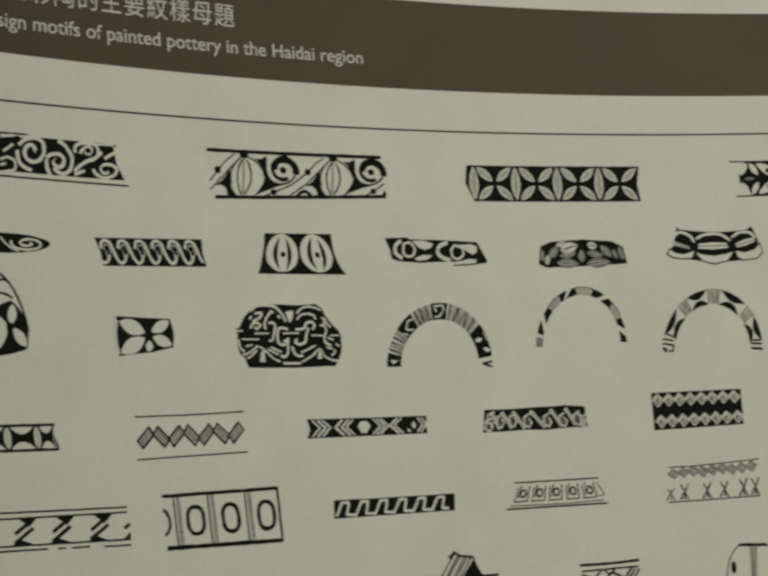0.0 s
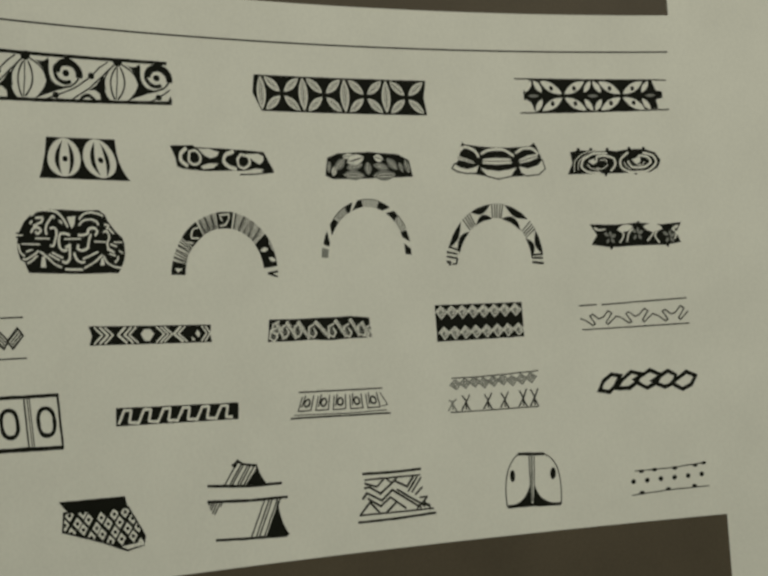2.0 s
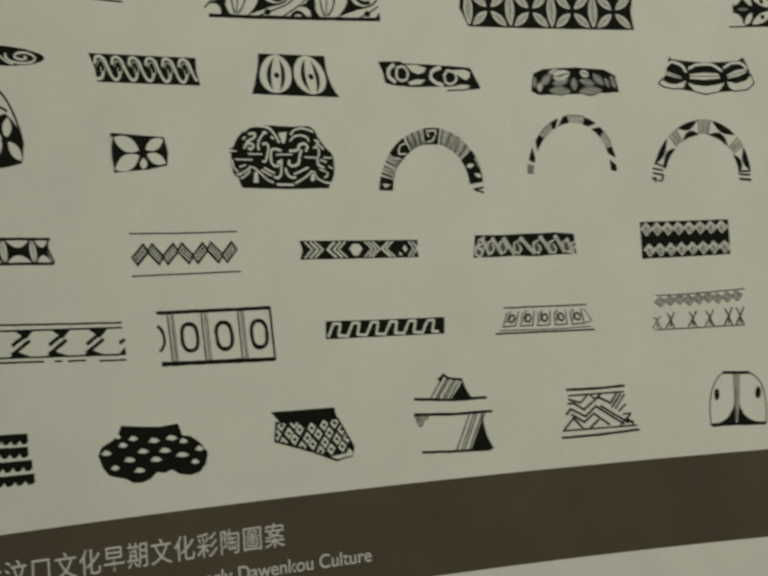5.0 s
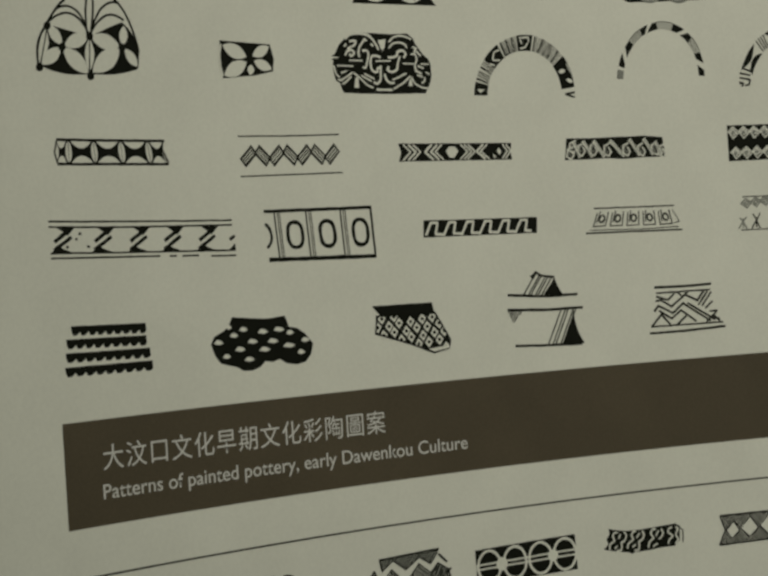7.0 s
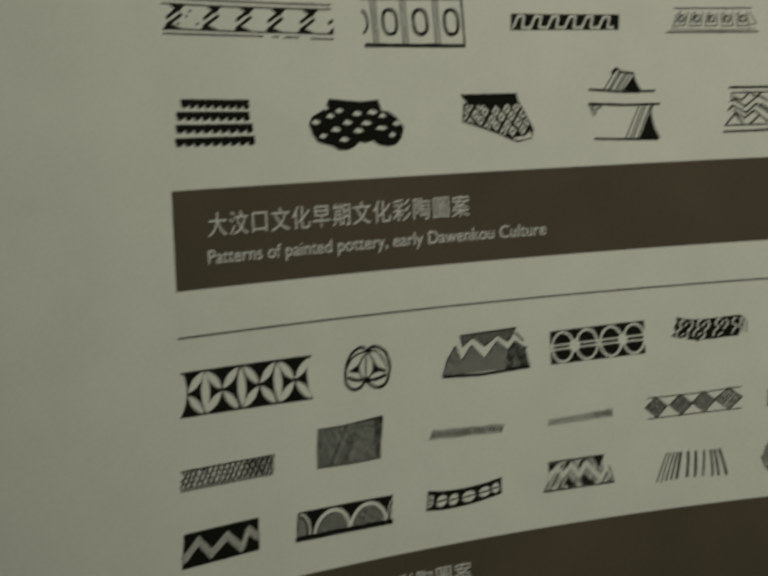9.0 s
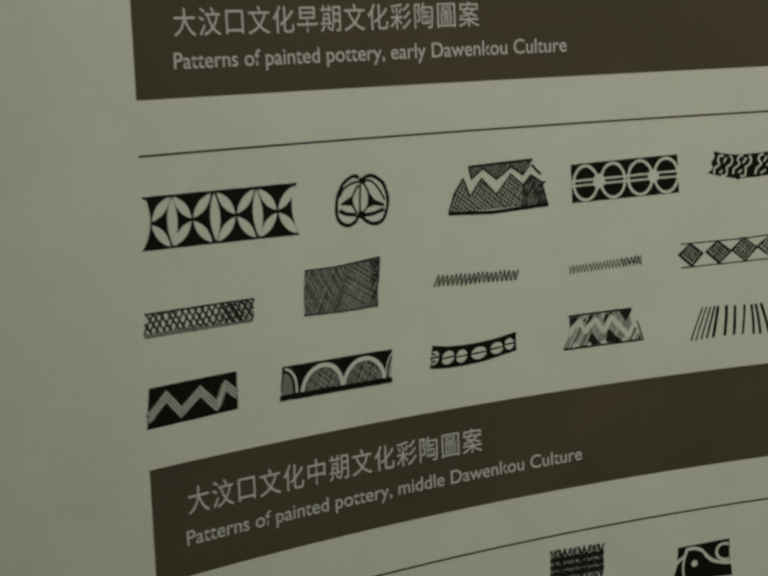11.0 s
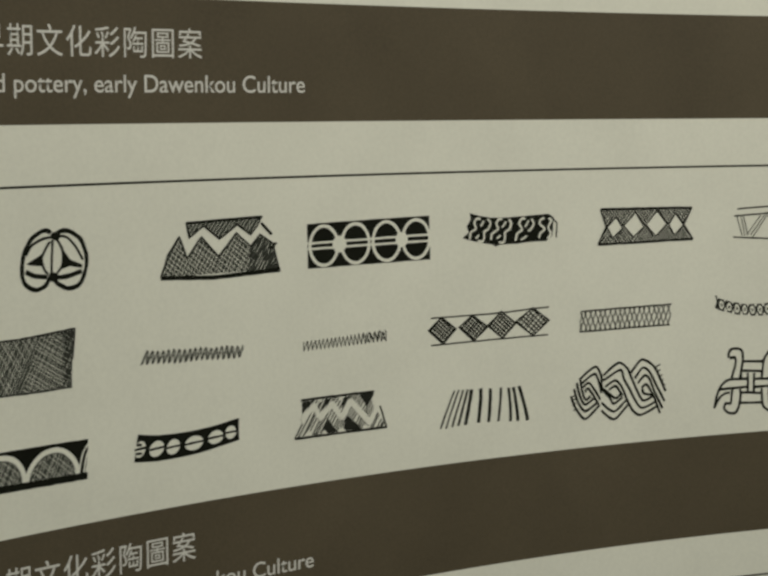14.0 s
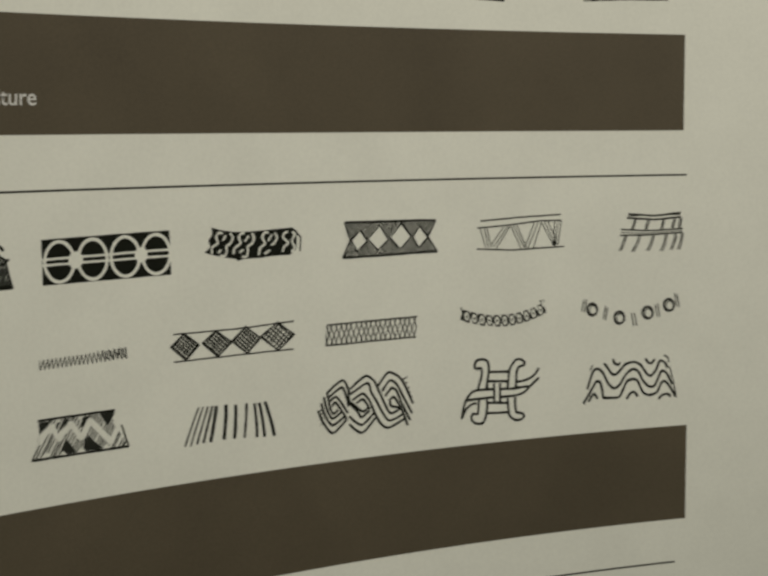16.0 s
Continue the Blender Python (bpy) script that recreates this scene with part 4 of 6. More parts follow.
def coil(motif, cx, cy, rx, ry, w, turns=1.6):
    """A pale squared coil with a grey heart."""
    sq = [(cx + rx * r * c, cy + ry * r * s) for r, (c, s) in zip((1, 1, 1, 1, 0.62, 0.62, 0.58, 0.4, 0.3), ((-1, 0), (0, 1), (1, 0), (0, -1), (-1, 0), (0, 1), (1, 0), (0, -1), (-0.6, 0)))]
    motif.line("coil", sq, w=w, mat=PAPER, layer=2)


m = Motif(((143.5, -294.3), (246.7, -294.7), (250.6, -313.8), (140.9, -313.4)), "black inked strip of overlapping pale coils", FIRST)
m.fill("ground", [(0, 1.02), (0.27, 1), (0.46, 1.03), (0.72, 1.04), (0.81, 1.06), (1, 0.95), (0.99, 0.59), (0.99, -0.03), (0.77, -0.02), (0.58, -0.07), (0.42, -0.02), (-0, -0.05), (-0, 0.52)])
for x0, y0, x1, y1 in ((0.07, 0.88, 0.15, 0.07), (0.17, 0.88, 0.27, 0.09), (0.28, 0.86, 0.39, 0.06), (0.45, 0.85, 0.58, 0.06), (0.65, 0.89, 0.74, 0.08), (0.8, 0.9, 0.87, 0.09), (0.91, 0.75, 0.96, 0.1)):
    strand = m.line("strand", [(x0, y0), (x1, y1)], w=3.6, mat=PAPER, layer=3)
    m.line("stripe", [(x0 + 0.006, y0 - 0.02), (x1 + 0.008, y1 + 0.05)], [(x0 - 0.012, y0 - 0.1), (x1 - 0.01, y1 + 0.02)], w=0.36, mat=SOFTINK, layer=4, under=strand)
for x, y in ((0.05, 0.32), (0.07, 0.62), (0.16, 0.49), (0.28, 0.49), (0.42, 0.43), (0.61, 0.42), (0.76, 0.39), (0.9, 0.41), (0.96, 0.28)):
    ring = m.line("coil", [(x + 0.03, y + 0.3), (x - 0.03, y + 0.16), (x - 0.035, y - 0.2), (x + 0.01, y - 0.34), (x + 0.036, y - 0.12), (x + 0.012, y + 0.1)], w=1.5, mat=PAPER, layer=2)
    m.line("heart", oval(x, y, 0.018, 0.14, 30, 320, 8), w=0.7, mat=GREY, layer=2, under=ring)

m = Motif(((317.2, -286.7), (411.2, -287.2), (411.5, -320.8), (317.6, -321.6)), "black inked panel with two rows of pale coils", FIRST)
m.fill("ground", RECT)
for k in range(8):
    coil(m, 0.065 + 0.122 * k, 0.79, 0.066, 0.165, 1.25)
    coil(m, 0.085 + 0.122 * k, 0.22, 0.066, 0.165, 1.25)
    m.fill("heart", oval(0.065 + 0.122 * k, 0.79, 0.025, 0.07, n=8), mat=GREY, layer=2)
    m.fill("heart", oval(0.085 + 0.122 * k, 0.22, 0.025, 0.07, n=8), mat=GREY, layer=2)

m = Motif(((473.3, -293.0), (592.4, -291.2), (593.8, -316.8), (474.2, -318.0)), "thin wavering line between two thin inked rules", FIRST)
m.line("border", [(0.0, 0.97), (0.17, 0.97)], [(0.21, 0.96), (1.0, 1.0)], w=0.85)
m.line("border", [(0.01, 0.02), (1.0, 0.0)], w=0.85)
wave = [(x + o, y) for o in (0.0, 0.335, 0.67) for x, y in ((0.0, 0.47), (0.05, 0.38), (0.11, 0.16), (0.135, 0.22), (0.09, 0.55), (0.12, 0.60), (0.17, 0.41), (0.21, 0.46), (0.265, 0.70), (0.295, 0.60), (0.235, 0.24), (0.25, 0.17))]
m.line("wave", wave + [(1.0, 0.48)], w=0.9)

# ---- main chart, fifth row ----
m = Motif(((-374.2, -352.4), (-202.7, -356.9), (-202.1, -386.4), (-373.9, -381.3)), "inked band of black triangles and paired slashes", FIRST)
m.line("border", [(0, 0.99), (0.4, 0.985), (0.99, 1.0)], [(0, 0.84), (0.4, 0.83), (0.99, 0.87)], w=0.95)
m.line("border", [(0, 0.13), (1, 0.15)], [(0, 0.0), (0.58, 0.02)], [(0.63, 0.01), (0.67, 0.02)], [(0.70, 0.01), (0.79, 0.02)], [(0.86, 0.0), (1, 0.0)], w=0.95)
for k, x in enumerate((0.0, 0.21, 0.40, 0.585, 0.775)):
    m.fill("triangle", [(x + 0.035, 0.85), (x + 0.14, 0.86), (x + 0.095, 0.60), (x + 0.075, 0.70)])
    m.line("slash", [(x + 0.115, 0.80), (x + 0.025, 0.44)], w=2.0)
    m.fill("triangle", [(x, 0.12), (x + 0.045, 0.33), (x + 0.065, 0.26), (x + 0.11, 0.17), (x + 0.11, 0.13)])
    m.line("slash", [(x + 0.115, 0.57), (x + 0.02, 0.21)], w=1.9)
m.fill("dot", oval(0.16, 0.66, 0.009, 0.04, n=8), oval(0.14, 0.51, 0.008, 0.035, n=8), oval(0.09, 0.30, 0.009, 0.04, n=8), oval(0.20, 0.31, 0.009, 0.04, n=8))
m.fill("triangle", [(0.96, 0.14), (1.0, 0.14), (1.0, 0.36)])
m.line("slash", [(0.97, 0.45), (1.0, 0.56)], w=1.8)

m = Motif(((-172.8, -349.8), (-64.9, -349.5), (-62.7, -394.4), (-170.1, -392.7)), "inked box of ovals parted by triple upright lines", FIRST)
m.line("border", [(0.0, 0.98), (1.0, 0.98)], w=1.9)
m.line("border", [(0.0, 0.02), (1.0, 0.02)], w=2.3)
m.line("edge", [(0.99, 1.0), (0.995, 0.0)], w=1.4)
for x in (0.115, 0.405, 0.725):
    m.line("upright", [(x - 0.022, 0.97), (x - 0.018, 0.03)], w=1.0)
    m.line("upright", [(x + 0.006, 0.97), (x + 0.010, 0.03)], [(x + 0.024, 0.97), (x + 0.028, 0.03)], w=0.6)
for x in (0.265, 0.565, 0.875):
    m.line("ring", [(x + 0.068 * math.copysign(abs(math.cos(a)) ** 0.8, math.cos(a)), 0.5 + 0.25 * math.copysign(abs(math.sin(a)) ** 0.8, math.sin(a))) for a in (k * math.pi / 13 for k in range(26))], w=2.2, closed=True)
m.line("ring", oval(-0.03, 0.5, 0.075, 0.25, -70, 70, 14), w=1.7)

m = Motif(((-12.0, -364.3), (107.5, -366.1), (106.5, -380.8), (-13.0, -379.6)), "black inked strip with a pale squared meander", FIRST)
m.fill("ground", RECT)
path = []
for k in range(6):
    x = 0.02 + 0.158 * k
    path += [(x, 0.12), (x + 0.045, 0.85), (x + 0.10, 0.85), (x + 0.085, 0.17), (x + 0.14, 0.15)]
m.line("meander", path, w=2.3, mat=PAPER, layer=2)

m = Motif(((168.8, -360.4), (255.4, -361.7), (263.0, -385.8), (159.0, -383.9)), "thin inked trapezoid of small ringed cells", FIRST)
m.line("border", [(0, 0.98), (1, 1.0)], w=0.9, mat=SOFTINK)
m.line("border", [(0, 0.0), (1, 0.03)], w=1.1, mat=SOFTINK)
m.line("border", [(0.03, 0.12), (0.55, 0.10), (0.97, 0.15)], w=0.6, mat=SOFTINK)
for k in range(5):
    x = 0.13 + 0.182 * k
    m.line("cell", [(x - 0.07, 0.80), (x - 0.075, 0.26), (x + 0.055, 0.28), (x + 0.06, 0.84)], w=0.8, mat=SOFTINK)
    m.line("ring", oval(x, 0.56, 0.03, 0.14, n=12), w=1.2, mat=SOFTINK, closed=True)
    m.line("cell", [(x - 0.035, 0.86), (x - 0.05, 0.40)], w=0.8, mat=SOFTINK)
m.line("edge", [(0.96, 0.84), (1.0, 0.36), (0.93, 0.30)], w=0.6, mat=SOFTINK)

m = Motif(((329.7, -356.2), (424.0, -354.8), (421.5, -389.9), (326.3, -389.0)), "grey coils above crossed figures between thin inked lines", FIRST)
m.line("border", [(0, 0.98), (0.35, 0.96), (1, 1.0)], w=0.75, mat=SOFTINK)
m.line("border", [(0, 0.0), (0.4, 0.0), (1, 0.02)], w=0.75, mat=SOFTINK)
for k in range(9):
    x, y = 0.05 + 0.108 * k, 0.79 + 0.02 * (k % 3)
    coil_ring = m.line("coil", [(x - 0.058, y), (x - 0.01, y + 0.13), (x + 0.058, y + 0.02), (x + 0.01, y - 0.14)], w=1.1, mat=GREY, closed=True)
    m.line("heart", [(x - 0.025, y), (x, y + 0.06), (x + 0.025, y + 0.01), (x, y - 0.06)], w=1.0, mat=GREY, closed=True, under=coil_ring)
for k, x in enumerate((0.02, 0.17, 0.42, 0.61, 0.82, 0.95)):
    ink, tall = (GREY, 0.36) if k == 0 else (SOFTINK, 0.46 if k < 4 else 0.50)
    m.line("cross", [(x - 0.045, 0.04), (x, 0.26), (x + 0.05, 0.03)], w=1.05, mat=ink)
    m.line("cross", [(x + 0.004, 0.34), (x + 0.008, 0.06)], w=1.05, mat=ink)
    m.line("cross", [(x - 0.042, tall), (x + 0.006, 0.27), (x + 0.042, tall + 0.02)], w=1.0, mat=ink)

m = Motif(((488.5, -356.7), (597.0, -362.6), (595.2, -388.0), (486.7, -381.7)), "plait of five thick black inked loops", FIRST)
for loop in ([(0.02, 0.15), (0.06, 0.52), (0.14, 0.78), (0.23, 0.73), (0.18, 0.33), (0.12, 0.09)], [(0.19, 0.24), (0.25, 0.57), (0.34, 0.88), (0.43, 0.8), (0.4, 0.47), (0.32, 0.24)], [(0.38, 0.57), (0.53, 0.94), (0.64, 0.75), (0.59, 0.43), (0.5, 0.24), (0.42, 0.41)], [(0.56, 0.52), (0.71, 0.91), (0.79, 0.75), (0.77, 0.42), (0.68, 0.28), (0.6, 0.41)], [(0.76, 0.47), (0.9, 0.87), (0.99, 0.72), (0.95, 0.38), (0.86, 0.19), (0.78, 0.35)]):
    m.line("loop", loop, w=2.6, closed=True)

# ---- main chart, sixth row ----
m = Motif(((-363.5, -433.5), (-289.8, -437.0), (-287.4, -474.1), (-368.0, -472.5)), "four black inked bars with notched lower edges", FIRST)
for k, y in enumerate((0.98, 0.715, 0.44, 0.16)):
    x0, x1 = (0.05, 0.0, 0.0, 0.0)[k], (0.97, 0.96, 0.99, 1.0)[k]
    n = 9
    teeth = []
    for j in range(n):
        a, b = x1 - (x1 - x0) * j / n, x1 - (x1 - x0) * (j + 1) / n
        teeth += [(a, y - 0.15), (a * 0.7 + b * 0.3, y - 0.20), (a * 0.3 + b * 0.7, y - 0.20), (b + 0.012, y - 0.12)]
    m.fill("bar", [(x0, y - 0.01), (x1, y + 0.02)] + teeth)

m = Motif(((-230.1, -435.6), (-130.4, -441.8), (-133.5, -489.4), (-233.2, -481.4)), "black inked blob with rough pale spots", FIRST)
m.fill("ground", [(0.20, 0.98), (0.35, 0.96), (0.55, 0.95), (0.72, 1.0), (0.76, 0.80), (0.84, 0.78), (0.92, 0.68), (1.0, 0.50), (0.98, 0.30), (0.93, 0.17), (0.84, 0.12), (0.74, 0.14), (0.67, 0.22), (0.60, 0.17), (0.53, 0.18), (0.48, 0.08), (0.40, 0.01), (0.32, 0.01), (0.25, 0.08), (0.19, 0.10), (0.10, 0.14), (0.04, 0.28), (0.0, 0.48), (0.03, 0.62), (0.13, 0.74), (0.18, 0.86)])
for x, y, s in ((0.22, 0.65, 1), (0.07, 0.52, 1.1), (0.31, 0.76, 1), (0.50, 0.72, 1.2), (0.66, 0.76, 1.3), (0.77, 0.70, 0.9), (0.92, 0.57, 1), (0.40, 0.54, 1.2), (0.60, 0.55, 1.3), (0.76, 0.47, 1.5), (0.28, 0.40, 1.2), (0.52, 0.40, 1.3), (0.15, 0.27, 0.9), (0.37, 0.22, 1.2), (0.88, 0.35, 0.9), (0.17, 0.80, 0.7)):
    m.fill("spot", [(x - 0.04 * s, y - 0.025), (x - 0.015 * s, y + 0.045), (x + 0.02 * s, y + 0.035), (x + 0.045 * s, y - 0.01), (x + 0.01 * s, y - 0.045)], mat=PAPER, layer=2)

m = Motif(((-69.9, -433.2), (10.7, -439.7), (7.4, -486.1), (-73.0, -477.9)), "inked sherd with a black rim and diamond netting", FIRST)
shape = [(0.06, 0.70), (0.80, 0.80), (0.92, 0.50), (1.0, 0.28), (0.99, 0.12), (0.80, 0.02), (0.5, 0.18), (0.05, 0.36)]
m.line("outline", shape, w=1.0, closed=True, layer=4)
m.fill("net", shape)


def within(p, shape):
    """Whether a point lies inside a closed shape."""
    inside = False
    for a, b in zip(shape, shape[1:] + shape[:1]):
        if (a[1] > p[1]) != (b[1] > p[1]) and p[0] < a[0] + (p[1] - a[1]) / (b[1] - a[1]) * (b[0] - a[0]):
            inside = not inside
    return inside


for i in range(-9, 10):
    for j in range(-9, 10):
        x, y = 0.57 + i * 0.08 + j * -0.06 + 0.008 * math.sin(3 * i + 5 * j), 0.49 + i * -0.13 + j * -0.18 + 0.010 * math.cos(4 * i + j)
        if within((x, y), shape) and y > 0.12:
            cell = m.fill("diamond", [(x + sx * 0.0072 + sy * 0.0504, y + sx * -0.1116 + sy * 0.018) for sx, sy in ((1, 0), (0, 1), (-1, 0), (0, -1))], mat=PAPER, layer=2)
            m.fill("heart", oval(x, y, 0.022, 0.036, n=8), layer=3, under=cell)
m.fill("rim", [(0.0, 0.90), (0.76, 1.0), (0.80, 0.78), (0.12, 0.69)], layer=4)
m.fill("foot", [(0.72, 0.09), (0.985, 0.18), (1.0, 0.13), (0.80, 0.04)], mat=PAPER, layer=4)

m = Motif(((73.1, -415.3), (155.5, -421.1), (150.6, -491.5), (68.3, -483.6)), "inked motif of hatched slopes and black peaks in two tiers", FIRST)
m.line("tier_line", [(0.0, 0.685), (0.5, 0.68), (0.90, 0.72)], w=1.6)
m.line("tier_line", [(0.0, 0.485), (0.5, 0.50), (0.97, 0.545)], w=1.7)
m.line("tier_line", [(0.10, 0.005), (0.45, 0.02), (0.97, 0.06)], w=1.5)
m.fill("peak", bend((0.60, 0.94), (0.64, 0.80), (0.72, 0.71)) + [(0.46, 0.70), (0.56, 0.86)])
m.fill("peak", bend((0.85, 0.50), (0.88, 0.22), (1.0, 0.07)) + [(0.70, 0.04), (0.80, 0.28)])
slope = [(0.30, 0.93), (0.36, 1.0), (0.42, 0.96), (0.60, 0.94), (0.46, 0.70), (0.18, 0.70)]
m.line("outline", slope[:4], w=1.5)
m.hatch("hatching", slope, 54, 3.3, w=1.05, jitter=0.3)
m.hatch("hatching", [(0.68, 0.52), (0.88, 0.53), (0.74, 0.05), (0.50, 0.03)], 64, 3.4, w=1.05, jitter=0.3)
m.hatch("hatching", [(0.0, 0.48), (0.20, 0.49), (0.07, 0.30)], 58, 2.2, w=1.0)
m.fill("corner", [(0.28, 0.95), (0.38, 1.0), (0.33, 0.90)])

m = Motif(((228.0, -440.1), (290.7, -439.7), (302.9, -482.1), (221.3, -483.7)), "inked trapezoid of interlocking zigzag lines", FIRST)
m.line("border", [(0.01, 1.02), (0.55, 1), (1, 1.01)], w=1.6)
m.line("border", [(0.05, 0.89), (0.96, 0.88)], [(0.01, 0.16), (1, 0.12)], w=1.1)
m.line("border", [(0, 0.02), (0.5, 0), (1.01, 0.02)], w=1.5)
m.line("zigzag", [(0.05, 0.82), (0.25, 0.72), (0.36, 0.87)], [(0.05, 0.72), (0.14, 0.73), (0.3, 0.57), (0.53, 0.81), (0.71, 0.66), (0.84, 0.86)], [(0.04, 0.49), (0.1, 0.61), (0.32, 0.42), (0.48, 0.62), (0.84, 0.17)], [(0.11, 0.5), (0.3, 0.3), (0.44, 0.47), (0.64, 0.19)], [(0.02, 0.16), (0.15, 0.41), (0.28, 0.17)], [(0.37, 0.15), (0.51, 0.34)], [(0.55, 0.62), (0.9, 0.19)], [(0.71, 0.55), (0.9, 0.85)], w=1.35)
m.line("zigzag", [(0.76, 0.52), (0.96, 0.83)], [(0.8, 0.46), (0.94, 0.62)], [(0.85, 0.39), (0.97, 0.39)], [(0.87, 0.25), (0.97, 0.2)], [(0.78, 0.16), (0.95, 0.37)], [(0.4, 0.88), (0.48, 0.77), (0.58, 0.87)], [(0.89, 0.31), (0.96, 0.15)], w=1.2)

m = Motif(((380.3, -431.6), (442.8, -435.9), (439.0, -489.0), (376.5, -484.0)), "inked domed shape split by black curving wedges", FIRST)
m.line("rim", [(0.24, 0.985), (0.70, 0.985)], w=1.9)
m.line("base", [(0.06, 0.03), (0.5, 0.06), (0.98, 0.08)], w=2.0)
m.line("outline", bend((0.24, 0.98), (-0.04, 0.72), (0.05, 0.03)), bend((0.70, 0.98), (1.02, 0.86), (0.985, 0.08)), w=0.75, mat=SOFTINK)
m.fill("wedge", [(0.45, 0.50)] + bend((0.45, 0.48), (0.40, 0.14), (0.16, 0.06)) + [(0.47, 0.08)])
m.fill("wedge", [(0.52, 0.50)] + bend((0.52, 0.48), (0.56, 0.16), (0.84, 0.10)) + [(0.50, 0.08)])
m.line("stripe", [(0.43, 0.96), (0.45, 0.45)], [(0.52, 0.96), (0.52, 0.45)], w=0.7, mat=SOFTINK)
m.line("stripe", [(0.475, 0.96), (0.48, 0.12)], w=1.4, mat=GREY, layer=2)
m.fill("spot", oval(0.145, 0.585, 0.045, 0.11, n=16))
m.fill("spot", oval(0.845, 0.63, 0.05, 0.11, n=16))

m = Motif(((518.9, -456.1), (598.4, -456.3), (599.1, -483.8), (515.9, -484.0)), "rows of black dots between two thin inked lines", FIRST)
m.line("border", [(0.03, 0.87), (0.5, 0.88), (1.0, 0.97)], w=0.7)
m.line("border", [(0.0, 0.03), (0.5, 0.10), (1.02, 0.12)], w=0.7)
for k in range(6):
    m.fill("dot", oval(0.015 + 0.185 * k, 0.50 + 0.012 * k, 0.033, 0.088, n=12))
for x, y in ((0.12, 0.84), (0.30, 0.86), (0.58, 0.86), (0.86, 0.90), (0.98, 0.96), (0.13, 0.09), (0.48, 0.14), (0.83, 0.17)):
    m.fill("dot", oval(x, y, 0.035, 0.065, n=12))

# ---- early period, first row ----
m = Motif(((-373.5, -661.1), (-239.2, -662.5), (-238.6, -701.5), (-376.1, -699.4)), "black inked band of pale leaves in stars", SECOND)
m.fill("ground", [(0, 0.98), (1.0, 1.0)] + bend((0.98, 0.9), (0.93, 0.5), (1.0, 0.0)) + [(0.0, 0.0)] + bend((0.02, 0.08), (0.08, 0.5), (0.03, 0.92)))
m.leaf("leaf", *[((x + 0.01, 0.04), (x, 0.96)) for x in (0.185, 0.455, 0.73)], fat=0.125)
for x in (0.055, 0.315, 0.595, 0.865):
    for sx in (-1, 1):
        for sy in (-1, 1):
            if x > 0.1 or sx > 0:
                m.leaf("leaf", ((x + sx * 0.006, 0.5 + sy * 0.03), (x + sx * 0.12, 0.5 + sy * 0.46)), fat=0.165)
m.line("edge", [(0, 0.98), (1.0, 1.0)], w=0.9, layer=3)

m = Motif(((-202.9, -658.1), (-152.8, -662.0), (-154.8, -703.3), (-205.2, -698.4)), "round inked motif of looped petals", SECOND)
m.line("loop", *map(flow, ([(0.41, 0.92), (0.37, 0.96), (0.29, 0.95), (0.14, 0.83), (0.03, 0.58), (0.01, 0.29), (0.05, 0.12), (0.13, 0.05), (0.23, 0.02), (0.35, 0.09), (0.41, 0.21)], [(0.5, 0.93), (0.59, 0.97), (0.7, 0.96), (0.86, 0.84), (0.95, 0.58), (0.94, 0.36), (0.88, 0.17), (0.8, 0.09), (0.67, 0.06), (0.54, 0.13), (0.47, 0.2)],)), w=1.9)
m.line("petal", *map(flow, ([(0.06, 0.56), (0.14, 0.72), (0.27, 0.82), (0.44, 0.86)], [(0.5, 0.88), (0.65, 0.87), (0.78, 0.73), (0.9, 0.52)], [(0.44, 0.82), (0.44, 0.27)], [(0.41, 0.79), (0.34, 0.67), (0.29, 0.51), (0.33, 0.35), (0.39, 0.27)], [(0.51, 0.82), (0.59, 0.68), (0.6, 0.46), (0.51, 0.27)],)), w=1.15)
m.line("petal", *map(flow, ([(0.06, 0.3), (0.2, 0.24), (0.38, 0.23)], [(0.47, 0.22), (0.66, 0.25), (0.89, 0.34)],)), w=2.0)
m.fill("wedge", [(0.07, 0.43), (0.2, 0.52), (0.29, 0.59), (0.28, 0.49), (0.34, 0.36), (0.28, 0.4), (0.12, 0.41)], [(0.61, 0.66), (0.71, 0.52), (0.89, 0.45), (0.89, 0.39), (0.71, 0.41), (0.57, 0.36), (0.61, 0.49)])
m.fill("knot", oval(0.47, 0.23, 0.08, 0.08, n=12), oval(0.485, 0.88, 0.075, 0.07, n=12))

m = Motif(((-100.5, -657.6), (-2.7, -661.7), (-2.7, -706.6), (-101.0, -700.3)), "inked mountain shape of cross-hatched peaks and a pale zigzag", SECOND)
mount = [(0.02, 0.07), (0.08, 0.44), (0.17, 0.72), (0.23, 0.37), (0.35, 0.71), (0.49, 0.4), (0.64, 0.77), (0.76, 0.56), (0.84, 0.75), (0.95, 0.61), (1, 0.2)]
m.fill("ground", mount, mat=DENSE)
m.hatch("netting", mount, 60, 3.0, w=0.42, mat=PAPER, layer=2, jitter=0.25)
m.hatch("netting", mount[:8] + [(0.74, 0.1)], -38, 3.1, w=0.42, mat=PAPER, layer=3, jitter=0.25)
m.hatch("shading", mount[7:] + [(0.72, 0.1)], 50, 2.6, w=0.7, mat=SOFTINK, layer=3, jitter=0.25)
m.line("outline", mount, w=0.9, layer=4)
